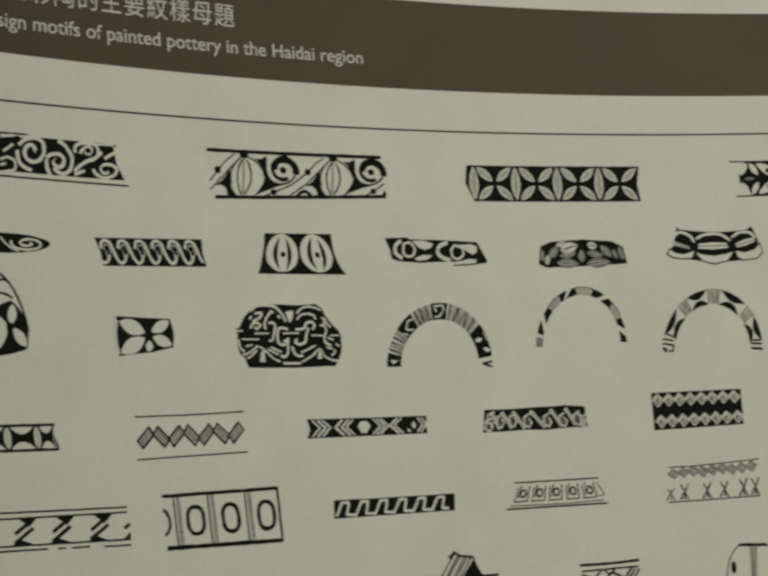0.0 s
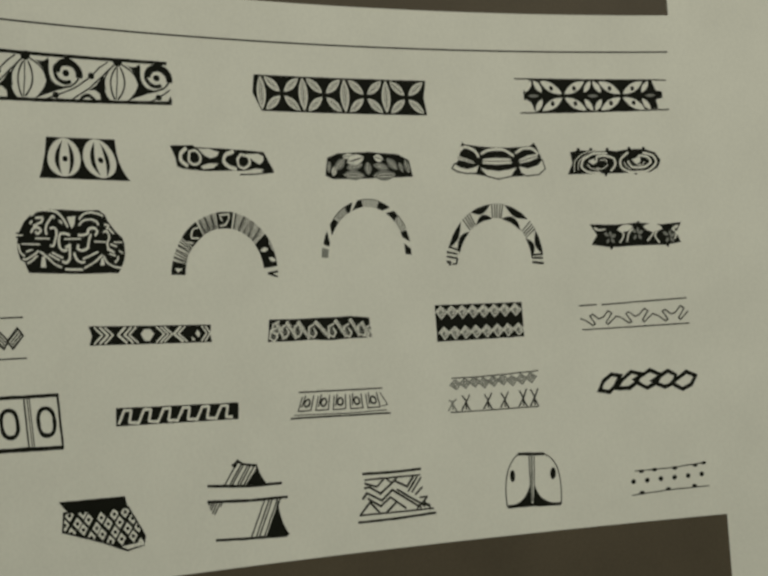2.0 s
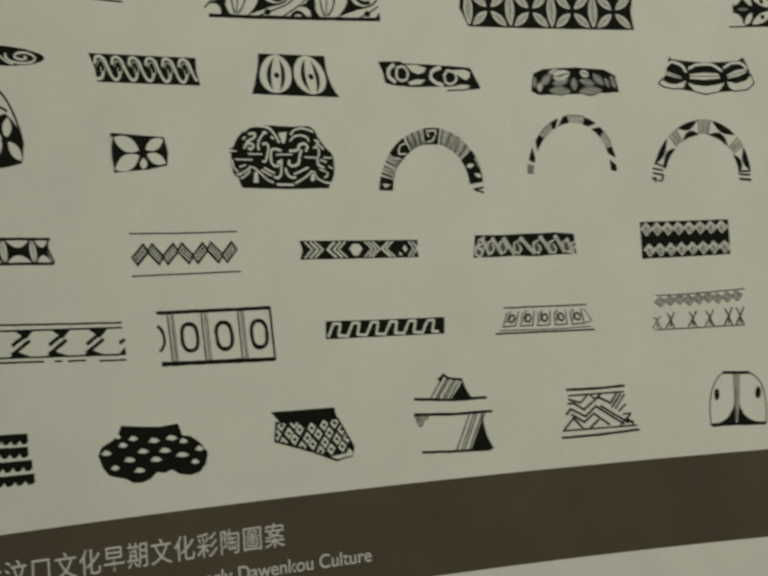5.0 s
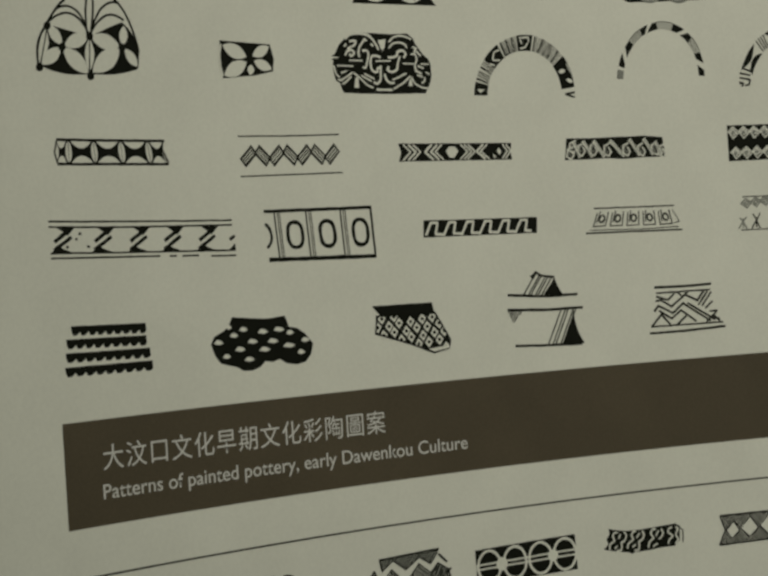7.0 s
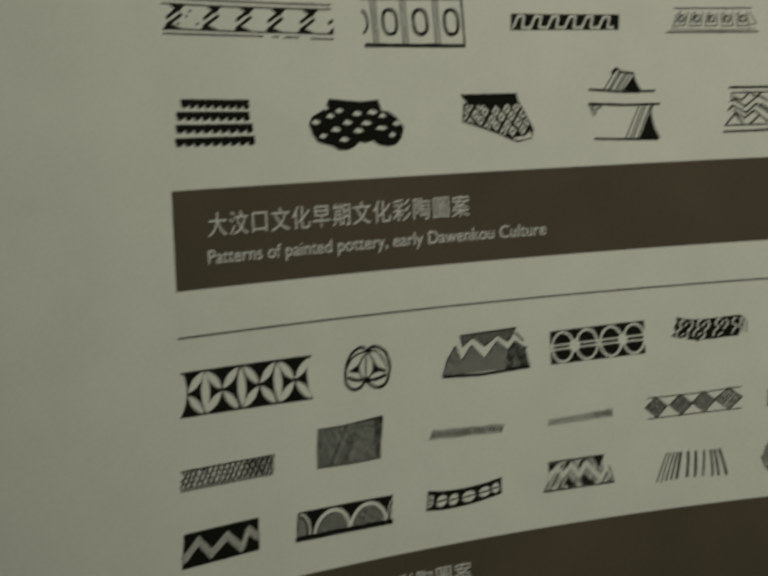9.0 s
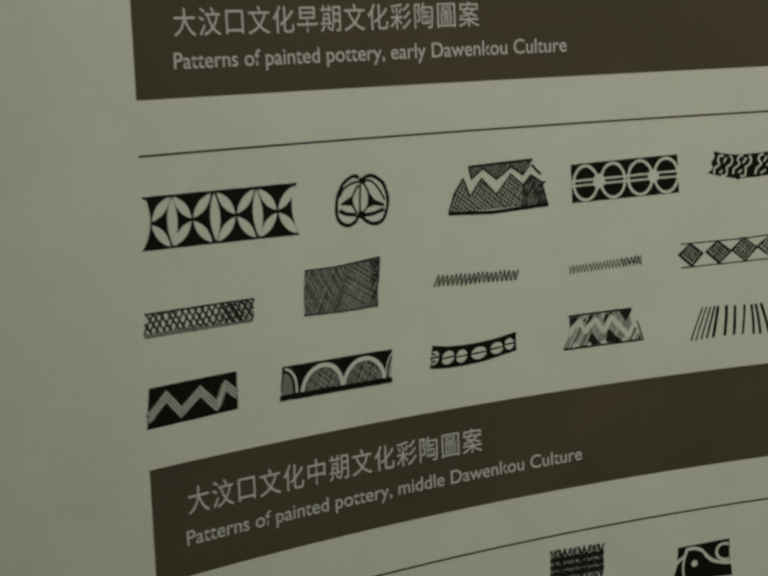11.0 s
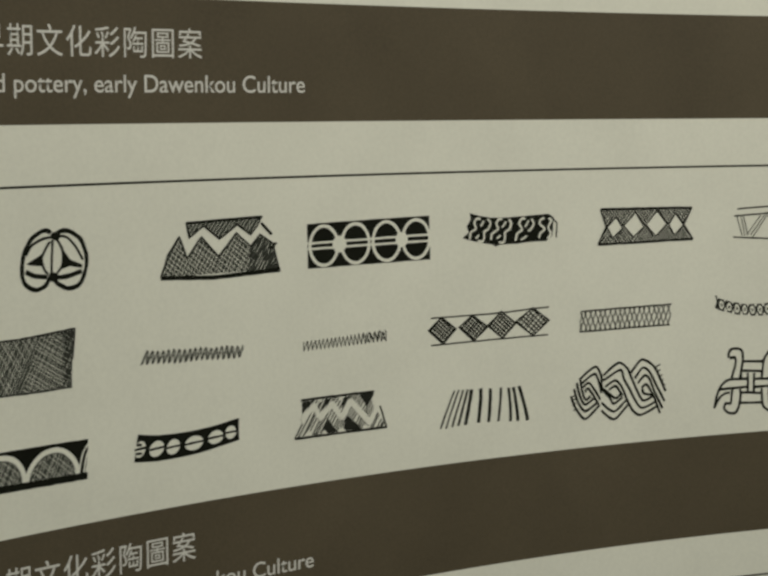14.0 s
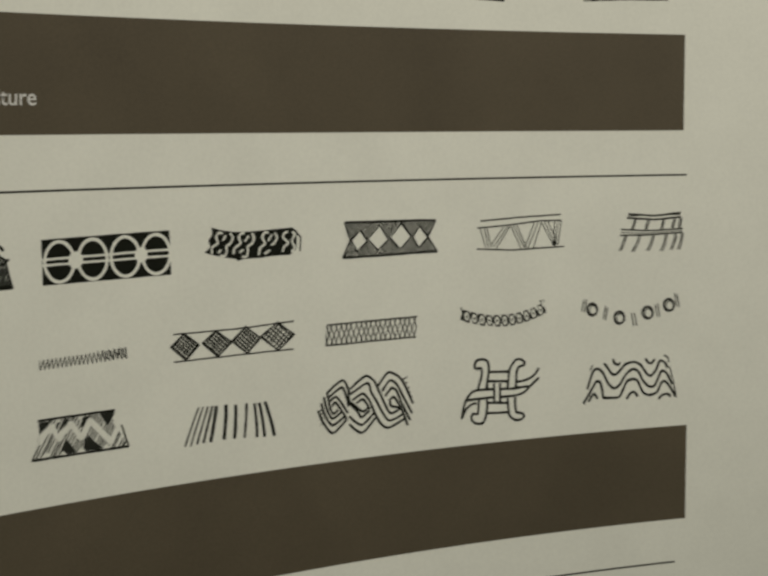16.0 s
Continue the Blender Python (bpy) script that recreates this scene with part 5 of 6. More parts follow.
upper = [(0.23, 0.93), (0.46, 0.97), (0.85, 1.03), (0.82, 0.9), (0.76, 0.75), (0.65, 0.91), (0.5, 0.68), (0.37, 0.89), (0.25, 0.7)]
m.fill("ground", upper, mat=DENSE)
m.hatch("netting", upper, 52, 2.6, w=0.4, mat=PAPER, layer=2)
m.line("outline", upper, w=0.9, closed=True, layer=3)
m.line("rim", [(0.23, 0.93), (0.86, 1.03)], [(0.85, 0.93), (0.94, 0.75)], [(0.92, 0.52), (0.98, 0.62)], w=1.3, layer=3)
m.line("base", [(0.02, 0.06), (0.46, 0.07), (1.01, 0.19)], w=1.9, layer=4)

m = Motif(((21.5, -666.6), (128.0, -664.7), (129.3, -697.9), (22.0, -699.1)), "black inked band of four pale split rings", SECOND)
m.fill("ground", RECT)
for x in (0.13, 0.385, 0.64, 0.885):
    m.line("ring", oval(x, 0.49, 0.112, 0.44), w=2.4, mat=PAPER, closed=True, layer=2)
m.line("bar", [(0.0, 0.56), (1.0, 0.57)], [(0.0, 0.44), (1.0, 0.43)], w=1.6, mat=PAPER, layer=2)
m.fill("hub", oval(0.255, 0.50, 0.056, 0.19, n=14), oval(0.765, 0.50, 0.052, 0.17, n=14), mat=PAPER, layer=2)

m = Motif(((165.7, -665.6), (244.0, -669.1), (244.4, -687.6), (160.6, -684.4)), "ragged black inked strip of pale figure-eight links", SECOND)
m.fill("ground", [(-0.02, 1.08), (0.1, 0.96), (0.23, 0.9), (0.41, 0.91), (0.67, 1), (0.91, 1.1), (0.97, 0.95), (0.96, 0.18), (0.89, -0.06), (0.72, -0.09), (0.58, -0.17), (0.38, -0.21), (0.34, -0.29), (0.31, -0.21), (0.17, -0.12), (0.03, -0.01), (-0.03, 0.07), (0.02, 0.29), (-0.02, 0.54), (0.01, 0.81)])
m.line("link", *map(flow, ([(0.05, 0.01), (0.04, 0.29), (0.09, 0.44), (0.06, 0.67), (0.07, 0.84), (0.12, 0.84)], [(0.2, 0.84), (0.24, 0.7), (0.23, 0.44), (0.19, 0.31), (0.2, 0.09), (0.19, -0.06), (0.14, -0.06)], [(0.28, -0.01), (0.28, 0.24), (0.34, 0.44), (0.31, 0.67), (0.33, 0.84), (0.37, 0.84)], [(0.45, 0.84), (0.48, 0.67), (0.47, 0.43), (0.42, 0.3), (0.43, 0.08), (0.42, -0.11), (0.37, -0.1)], [(0.55, -0.05), (0.56, 0.23), (0.61, 0.43), (0.57, 0.67), (0.6, 0.88), (0.64, 0.88)], [(0.71, 0.88), (0.74, 0.66), (0.71, 0.43), (0.68, 0.36)], [(0.81, 0.06), (0.82, 0.26), (0.87, 0.46), (0.81, 0.66), (0.82, 0.84), (0.86, 0.91)], [(0.91, 0.91), (0.94, 0.8), (0.91, 0.52), (0.94, 0.25), (0.9, 0.06)],)), w=1.7, mat=PAPER, layer=2)
m.line("eye", *map(flow, ([(0.11, 0.06), (0.14, 0.19)], [(0.34, 0.05), (0.38, 0.18)], [(0.61, -0.02), (0.67, 0.16)], [(0.14, 0.54), (0.16, 0.77)], [(0.38, 0.5), (0.42, 0.74)], [(0.64, 0.53), (0.68, 0.81)],)), w=1.5, mat=PAPER, layer=2)
m.line("edge", [(0.93, 1.0), (1.01, 0.7), (1.0, 0.1)], w=0.8)

m = Motif(((287.5, -666.4), (373.8, -667.7), (374.7, -693.7), (285.5, -694.9)), "inked band of pale lozenges between cross-hatched triangles", SECOND)
shape = [(-0.02, 1.05), (0.98, 1.07), (0.89, 0.54), (0.99, 0.07), (-0.02, 0.06), (0.05, 0.54)]
m.hatch("netting", shape, 50, 2.2, w=0.75)
m.hatch("netting", shape, -50, 2.2, w=0.75)
for d in ([(0.06, 0.54), (0.15, 0.82), (0.23, 0.5), (0.13, 0.22)], [(0.24, 0.56), (0.36, 0.95), (0.46, 0.51), (0.35, 0.22)], [(0.48, 0.58), (0.6, 0.98), (0.71, 0.58), (0.59, 0.22)], [(0.73, 0.56), (0.8, 0.9), (0.89, 0.53), (0.79, 0.23)]):
    lozenge = m.fill("lozenge", d, mat=PAPER, layer=2)
    m.line("outline", d, w=0.8, closed=True, layer=3, under=lozenge)
m.line("border", shape[:2], shape[3:5], w=1.2, layer=3)
m.line("edge", shape[1:4], shape[4:] + shape[:1], w=1.0, layer=3)

m = Motif(((413.6, -669.1), (494.7, -665.7), (497.4, -693.1), (411.8, -692.3)), "inked band of triple-lined triangles under a double rule", SECOND)
m.line("border", [(0.03, 1.04), (0.52, 1.05), (1.01, 1.04)], [(0, 0.79), (0.37, 0.82), (0.76, 0.88), (1.01, 0.85)], [(0.01, 0.04), (0.4, -0.04), (1.02, 0.03)], w=0.85)
m.line("strut", [(0.03, 0.77), (0.11, 0.08)], [(0.08, 0.79), (0.14, 0.07)], [(0.11, 0.78), (0.17, 0.09)], [(0.31, 0.76), (0.16, 0.11)], [(0.36, 0.78), (0.2, 0.08)], [(0.39, 0.78), (0.23, 0.03)], [(0.4, 0.76), (0.52, 0)], [(0.43, 0.79), (0.56, 0.01)], [(0.47, 0.8), (0.58, 0.03)], w=0.58)
m.line("strut", [(0.68, 0.82), (0.56, 0.03)], [(0.73, 0.84), (0.6, 0.03)], [(0.77, 0.83), (0.66, 0.02)], [(0.77, 0.82), (0.88, 0.17)], [(0.81, 0.84), (0.9, 0.2)], [(0.85, 0.85), (0.93, 0.23)], [(0.93, 0.85), (0.9, 0.08)], [(0.97, 0.84), (0.92, 0.07)], [(1.01, 0.85), (0.95, 0.09)], w=0.58)
m.fill("corner", oval(0.91, 0.14, 0.03, 0.09, n=10))

m = Motif(((560.0, -667.5), (615.9, -667.1), (615.6, -699.2), (552.1, -698.8)), "inked comb shape with two rails and leaning teeth", SECOND)
m.line("rail", [(0.05, 1.04), (0.54, 0.97), (1.01, 1.03)], [(0.04, 0.94), (0.55, 0.86), (1.02, 0.92)], w=1.15)
m.line("rail", [(-0.02, 0.62), (0.49, 0.56), (1.05, 0.59)], [(-0.01, 0.45), (0.5, 0.44), (1.05, 0.49)], w=0.9)
m.line("rail", [(-0, 0.53), (0.49, 0.49), (1.04, 0.54)], [(0.06, 0.99), (1, 0.98)], w=0.5, mat=SOFTINK)
for x in (0.18, 0.42, 0.69, 0.88, 0.99):
    m.line("post", [(x + 0.01, 0.88), (x - 0.02, 0.60)], [(x + 0.04, 0.88), (x + 0.01, 0.60)], w=0.8, mat=SOFTINK)
for x0, y0, x1, y1 in ((0.08, 0.43, 0.03, 0.02), (0.31, 0.42, 0.24, -0.01), (0.54, 0.42, 0.47, 0), (0.76, 0.44, 0.7, -0.01), (0.92, 0.45, 0.85, 0.02), (1.03, 0.48, 0.97, 0.02)):
    m.line("tooth", bend((x0, y0), (x0 - 0.01, (y0 + y1) / 2), (x1, y1), 5), bend((x0 + 0.03, y0), (x0 + 0.02, (y0 + y1) / 2), (x1 + 0.035, y1), 5), w=0.75, mat=SOFTINK)

# ---- early period, second row ----
m = Motif(((-376.9, -744.1), (-282.1, -744.8), (-284.0, -762.1), (-378.6, -761.9)), "grey inked strip of cross-hatched netting", SECOND)
m.hatch("netting", RECT, 60, 4.8, w=1.35, mat=SOFTINK)
m.hatch("netting", RECT, -55, 4.8, w=1.35, mat=SOFTINK)
m.hatch("shading", [(0.62, 0.1), (1, 0.1), (1, 1), (0.7, 1)], -55, 2.6, w=0.8, mat=SOFTINK)
m.line("border", [(0, 0.98), (1, 1.0)], w=0.9, mat=SOFTINK)
m.fill("shade", [(0, 0.0), (1.0, 0.0), (1.0, 0.10), (0.0, 0.20)], mat=GREY)

m = Motif(((-235.6, -728.7), (-166.3, -727.4), (-168.6, -765.0), (-237.7, -763.8)), "dark square of dense inked cross-hatching", SECOND)
square = [(0.0, 0.98), (0.4, 0.97), (1.0, 1.04), (0.985, 0.5), (0.99, 0.02), (0.5, -0.01), (0.0, 0.0), (-0.01, 0.5)]
m.fill("ground", square, mat=DENSE)
m.hatch("netting", square, 60, 2.2, w=0.30, mat=PAPER, layer=2, jitter=0.35)
m.hatch("netting", [(0.0, 0.05), (0.32, 0.02), (0.6, 0.97), (0.02, 0.95)], -58, 4.6, w=0.34, mat=PAPER, layer=3, jitter=0.4)
m.hatch("netting", [(0.45, 0.02), (0.97, 0.02), (0.97, 0.95), (0.62, 0.97)], -32, 3.0, w=0.34, mat=PAPER, layer=3, jitter=0.3)
m.hatch("shading", [(0.9, 0.05), (0.98, 0.05), (0.98, 1.0), (0.86, 1.0)], 62, 2.0, w=0.6, mat=SOFTINK, layer=4, jitter=0.3)
m.line("outline", square[:4], w=0.8, layer=4)
m.line("outline", square[4:7], w=0.7, mat=SOFTINK, layer=4)

m = Motif(((-114.6, -746.2), (-32.2, -749.4), (-31.4, -758.7), (-115.9, -756.0)), "thick scribbled inked zigzag strip", SECOND)
z = []
for k in range(19):
    z += [(0.052 * k, 0.02 + 0.04 * math.sin(7 * k)), (0.052 * k + 0.046, 0.98 + 0.05 * math.cos(5 * k))]
m.line("zigzag", z, w=0.62, mat=SOFTINK)
m.line("zigzag", [(x + 0.014, 0.06 + 0.86 * y) for x, y in z], w=0.5, mat=GREY)

m = Motif(((17.8, -752.5), (89.8, -750.2), (91.2, -756.6), (16.5, -758.2)), "thin scribbled inked zigzag strip", SECOND)
m.line("zigzag", zigzag(0.0, 1.0, -0.1, 1.15, 42), w=0.5)
m.line("zigzag", zigzag(0.66, 0.99, 0.1, 1.3, 10), w=0.4, mat=SOFTINK)

m = Motif(((129.9, -744.6), (237.3, -742.4), (237.8, -765.0), (130.1, -765.2)), "row of four netted lozenges between thin inked lines", SECOND)
m.line("border", [(0, 1.08), (0.52, 1.02), (1.01, 1.07)], [(0, 0.07), (1, 0.1)], w=0.8)
for k, d in enumerate(([(-0.02, 0.63), (0.09, 1.07), (0.21, 0.6), (0.1, 0.09)], [(0.24, 0.64), (0.35, 1.04), (0.48, 0.57), (0.36, 0.1)], [(0.48, 0.6), (0.6, 1.07), (0.72, 0.6), (0.61, 0.11)], [(0.72, 0.64), (0.87, 1.08), (1.01, 0.6), (0.87, 0.11)])):
    m.line("outline", d, w=0.9, closed=True)
    m.hatch("netting", d, 45, 2.5 if k < 3 else 3.1, w=0.95)
    m.hatch("netting", d, -40, 2.5 if k < 3 else 3.1, w=0.95)

m = Motif(((268.5, -746.0), (354.6, -744.8), (353.7, -761.6), (267.5, -762.7)), "inked strip of fine diamond netting", SECOND)
m.hatch("netting", RECT, 68, 4.3, w=0.75)
m.hatch("netting", RECT, -68, 4.3, w=0.75)
m.line("border", [(0, 0.99), (1, 1.0)], [(0, 0.0), (1, 0.0)], w=0.85)
m.line("edge", [(0.02, 0.9), (0.0, 0.5), (0.02, 0.1)], w=0.6)

m = Motif(((397.2, -740.4), (478.9, -738.6), (481.5, -750.1), (398.2, -751.5)), "sagging inked strip of small beads and hatching", SECOND)
sag = lambda x: -1.3 * 4 * x * (1 - x) * 0.55
m.line("ground", [(x / 12, 0.5 + sag(x / 12)) for x in range(13)], w=6.2, mat=SOFTINK)
for k in range(11):
    x = 0.06 + 0.088 * k
    bead = m.fill("bead", oval(x, 0.5 + sag(x), 0.027, 0.33, n=10), mat=PAPER, layer=2)
    m.fill("dot", oval(x, 0.5 + sag(x), 0.012, 0.13, n=8), mat=SOFTINK, layer=3, under=bead)
    m.leaf("notch", ((x + 0.044, 1.2 + sag(x)), (x + 0.044, 0.70 + sag(x))), ((x + 0.044, -0.2 + sag(x)), (x + 0.044, 0.30 + sag(x))), fat=0.22, mat=PAPER)
m.line("edge", [(0.0, 1.1), (0.03, 0.1)], [(0.96, 1.1), (1.0, 0.2)], [(1.0, 1.1), (0.97, 0.1)], w=0.8, mat=SOFTINK)

m = Motif(((515.7, -736.6), (616.9, -741.1), (617.5, -767.4), (516.0, -762.2)), "sagging row of small inked rings and paired strokes", SECOND)
for x, y in ((0.12, 0.56), (0.39, 0.28), (0.675, 0.46), (0.89, 0.72)):
    m.line("ring", oval(x, y, 0.05, 0.20, n=16), w=1.5, closed=True, mat=SOFTINK)
    m.line("ring", oval(x + 0.008, y - 0.02, 0.035, 0.15, n=12), w=0.6, closed=True, mat=SOFTINK)
for x, y, s in ((0.02, 0.70, -0.02), (0.045, 0.68, -0.02), (0.235, 0.46, -0.02), (0.255, 0.42, -0.02), (0.53, 0.22, 0.02), (0.56, 0.24, 0.02), (0.77, 0.52, 0.02), (0.795, 0.55, 0.02), (0.965, 0.90, 0.02), (0.99, 0.88, 0.02)):
    m.line("stroke", [(x - s, y + 0.22), (x + s * 0.2, y - 0.22)], w=0.75, mat=SOFTINK)

# ---- early period, third row ----
m = Motif(((-377.5, -797.9), (-300.9, -797.0), (-301.6, -825.8), (-381.0, -827.7)), "black inked panel crossed by a grey striped zigzag", SECOND)
m.fill("ground", RECT)
z = [(0.01, 0.26), (0.2, 0.73), (0.37, 0.25), (0.58, 0.68), (0.77, 0.19), (0.86, 0.71), (0.99, 0.4)]
m.line("zigzag", z, w=4.4, mat=GREY, layer=2)
for o in (-0.10, 0.0, 0.10):
    m.line("stripe", [(x, y + o) for x, y in z], w=0.75, mat=PAPER, layer=3)

m = Motif(((-259.8, -799.6), (-157.8, -800.3), (-159.0, -826.5), (-263.8, -825.6)), "black inked band of pale-rimmed hatched arches", SECOND)
m.fill("ground", [(0.0, 0.98), (1, 1.0), (1.0, 0.62), (0.98, 0.0), (0.02, 0.0), (0.0, 0.35)])
for cx, rx in ((0.37, 0.175), (0.745, 0.18)):
    arch = m.fill("arch", oval(cx, 0.13, rx + 0.018, 0.78, 0, 180, 20), mat=PAPER, layer=2)
    m.fill("arch_field", oval(cx, 0.13, rx - 0.016, 0.65, 0, 180, 20), mat=DENSE, layer=4, under=arch)
    m.hatch("hatching", oval(cx, 0.13, rx - 0.022, 0.62, 0, 180, 20), 62, 2.2, w=0.34, mat=PAPER, layer=5, jitter=0.4)
    m.hatch("hatching", oval(cx, 0.13, rx - 0.022, 0.62, 0, 180, 20), -40, 3.6, w=0.3, mat=PAPER, layer=6, jitter=0.4)
m.line("rim", oval(0.02, 0.13, 0.125, 0.76, 0, 88, 12), w=2.0, mat=PAPER, layer=2)
m.fill("arch_field", [(0.01, 0.14)] + oval(0.02, 0.14, 0.09, 0.64, 0, 92, 10), mat=GREY, layer=2)
m.line("rim", oval(1.06, 0.13, 0.12, 0.85, 120, 180, 10), oval(1.06, 0.13, 0.085, 0.75, 125, 180, 10), w=1.1, mat=PAPER, layer=2)
m.line("base", [(0.0, 0.06), (1.0, 0.07)], w=3.0, layer=6)

m = Motif(((-119.2, -803.3), (-37.4, -801.8), (-37.4, -815.8), (-122.2, -820.5)), "sagging black inked strip of pale split beads", SECOND)
dip = lambda x: -0.28 * 4 * x * (1 - x)
m.fill("ground", [(k / 14, 0.98 + dip(k / 14) * 0.9) for k in range(15)] + [(k / 14, 0.02 + dip(k / 14) * 0.8) for k in range(14, -1, -1)])
for k, x in enumerate((0.04, 0.20, 0.36, 0.56, 0.77, 0.92)):
    rx, ry = (0.052, 0.07, 0.065, 0.09, 0.075, 0.055)[k], 0.33
    y = 0.46 + dip(x) * 0.85
    bead = m.fill("bead", oval(x, y, rx, ry, n=18), mat=PAPER, layer=2)
    m.line("split", [(x - rx, y), (x + rx, y + 0.02)], w=1.0, layer=3, under=bead)
m.line("border", [(k / 14, 0.98 + dip(k / 14) * 0.9) for k in range(15)], [(k / 14, 0.0 + dip(k / 14) * 0.8) for k in range(15)], w=1.3, layer=3)
m.line("split", [(0.0, 0.62), (0.05, 0.58)], [(0.0, 0.28), (0.06, 0.24)], w=1.2, layer=4)

m = Motif(((15.3, -794.3), (77.7, -795.4), (88.2, -823.3), (8.9, -823.0)), "inked trapezoid of shaded triangles and a pale zigzag", SECOND)
shape = [(-0, 1), (1.03, 1.05), (0.95, 0.74), (1.03, 0.04), (0.01, 0.03), (0.08, 0.46)]
m.hatch("shading", shape, 58, 2.3, w=0.85, mat=SOFTINK, jitter=0.3)
m.fill("triangle", [(0.02, 0.95), (0.17, 0.96), (0.05, 0.64)], [(0.33, 0.97), (0.42, 0.97), (0.29, 0.66)], [(0.58, 0.95), (0.7, 0.99), (0.55, 0.67)], [(0.82, 1), (1.02, 1.02), (0.87, 0.66)], [(0.3, 0.05), (0.36, 0.47), (0.48, 0.08)], [(0.53, 0.07), (0.61, 0.48), (0.76, 0.07)], mat=SOFTINK, layer=2)
m.fill("notch", [(0.1, 0.06), (0.15, 0.22), (0.2, 0.06)], [(0.29, 0.04), (0.33, 0.17), (0.37, 0.05)], [(0.47, 0.05), (0.53, 0.18), (0.58, 0.06)], [(0.74, 0.06), (0.8, 0.19), (0.84, 0.06)], [(0.22, 0.98), (0.28, 0.89), (0.31, 0.98)], [(0.51, 0.99), (0.55, 0.89), (0.61, 0.99)], mat=PAPER, layer=3)
m.line("zigzag", [(0.05, 0.48), (0.19, 0.84), (0.27, 0.46), (0.43, 0.85), (0.53, 0.42), (0.67, 0.85), (0.86, 0.22), (1.02, 0.7)], w=4.4, mat=PAPER, layer=4)
m.line("border", [(-0, 1), (1.03, 1.05)], [(0.01, 0.03), (1.03, 0.04)], w=1.1, layer=5)
m.line("edge", [(1.04, 0.64), (1.03, 0.04)], [(0.07, 0.4), (0.01, 0.03)], w=0.7, layer=5)

m = Motif(((138.7, -796.2), (219.0, -802.6), (219.7, -836.5), (139.1, -829.1)), "row of leaning black inked strokes", SECOND)
for k, (x0, x1, y0, y1, w) in enumerate(((0.16, 0.0, 0.90, 0.0, 0.8), (0.21, 0.06, 0.92, 0.01, 0.8), (0.26, 0.13, 0.92, 0.04, 0.9), (0.31, 0.20, 0.93, 0.07, 1.1), (0.355, 0.28, 0.93, 0.09, 1.6), (0.46, 0.43, 0.95, 0.14, 1.6), (0.57, 0.545, 0.95, 0.15, 1.5), (0.69, 0.66, 0.97, 0.17, 1.2), (0.78, 0.80, 0.97, 0.17, 1.3), (0.835, 0.885, 0.98, 0.17, 1.4), (0.90, 1.0, 1.0, 0.19, 1.5))):
    m.line("stroke", bend((x0, y0), ((x0 + x1) / 2 + 0.015, 0.6), (x1, y1), 6), w=w * 1.25)

m = Motif(((262.5, -786.5), (354.2, -792.0), (355.8, -843.1), (263.7, -836.2)), "interlaced inked guilloche of parallel bent lines", SECOND)
m.line("strand", *map(flow, ([(0.06, 0.72), (0.22, 0.92), (0.28, 0.77), (0.29, 0.57), (0.37, 0.4), (0.41, 0.31), (0.5, 0.42)], [(0.08, 0.65), (0.21, 0.8), (0.26, 0.64), (0.28, 0.49)], [(0.09, 0.58), (0.16, 0.65), (0.27, 0.38)], [(0.11, 0.5), (0.15, 0.56), (0.25, 0.3)], [(0.06, 0.74), (0.08, 0.55), (0.1, 0.42), (0.13, 0.38), (0.17, 0.44)], [(0.03, 0.66), (0.05, 0.47), (0.11, 0.3), (0.2, 0.4)], [(0, 0.56), (0.03, 0.37), (0.11, 0.19), (0.23, 0.32)], [(-0.03, 0.42), (0.01, 0.26), (0.11, 0.06), (0.26, 0.29)],)), w=1.35, layer=2)
m.line("strand", *map(flow, ([(0.3, 0.77), (0.46, 0.98), (0.55, 0.89), (0.61, 0.68), (0.71, 0.36), (0.83, 0.45)], [(0.3, 0.69), (0.48, 0.86), (0.52, 0.71), (0.58, 0.53), (0.69, 0.24), (0.84, 0.34)], [(0.32, 0.59), (0.43, 0.69), (0.5, 0.56), (0.58, 0.26), (0.68, 0.12), (0.87, 0.27)], [(0.36, 0.54), (0.43, 0.6), (0.5, 0.44)], [(0.28, 0.2), (0.41, 0.05), (0.56, 0.3)], [(0.28, 0.33), (0.41, 0.18), (0.54, 0.37)], [(0.31, 0.55), (0.42, 0.4), (0.48, 0.46)], [(0.59, 0.81), (0.7, 1.03), (0.82, 0.94), (0.88, 0.78), (0.95, 0.51)],)), w=1.35, layer=2)
m.line("strand", *map(flow, ([(0.63, 0.72), (0.71, 0.89), (0.78, 0.84), (0.86, 0.59), (0.94, 0.35)], [(0.66, 0.64), (0.73, 0.77), (0.78, 0.72), (0.84, 0.49), (0.92, 0.23)], [(0.7, 0.57), (0.75, 0.62), (0.79, 0.54), (0.84, 0.38), (0.89, 0.15)], [(0.71, 0.56), (0.72, 0.48), (0.81, 0.45)],)), w=1.35, layer=2)
m.line("fringe", *map(flow, ([(-0.04, 0.42), (0.01, 0.45)], [(-0.03, 0.35), (0.01, 0.4)], [(-0.02, 0.28), (0.02, 0.33)], [(-0.01, 0.2), (0.03, 0.25)], [(0.85, 0.9), (0.9, 0.95)], [(0.87, 0.83), (0.9, 0.86)], [(0.89, 0.75), (0.92, 0.78)], [(0.91, 0.68), (0.93, 0.71)],)), w=0.8)
m.line("fringe", *map(flow, ([(0.93, 0.6), (0.95, 0.63)],)), w=0.8)

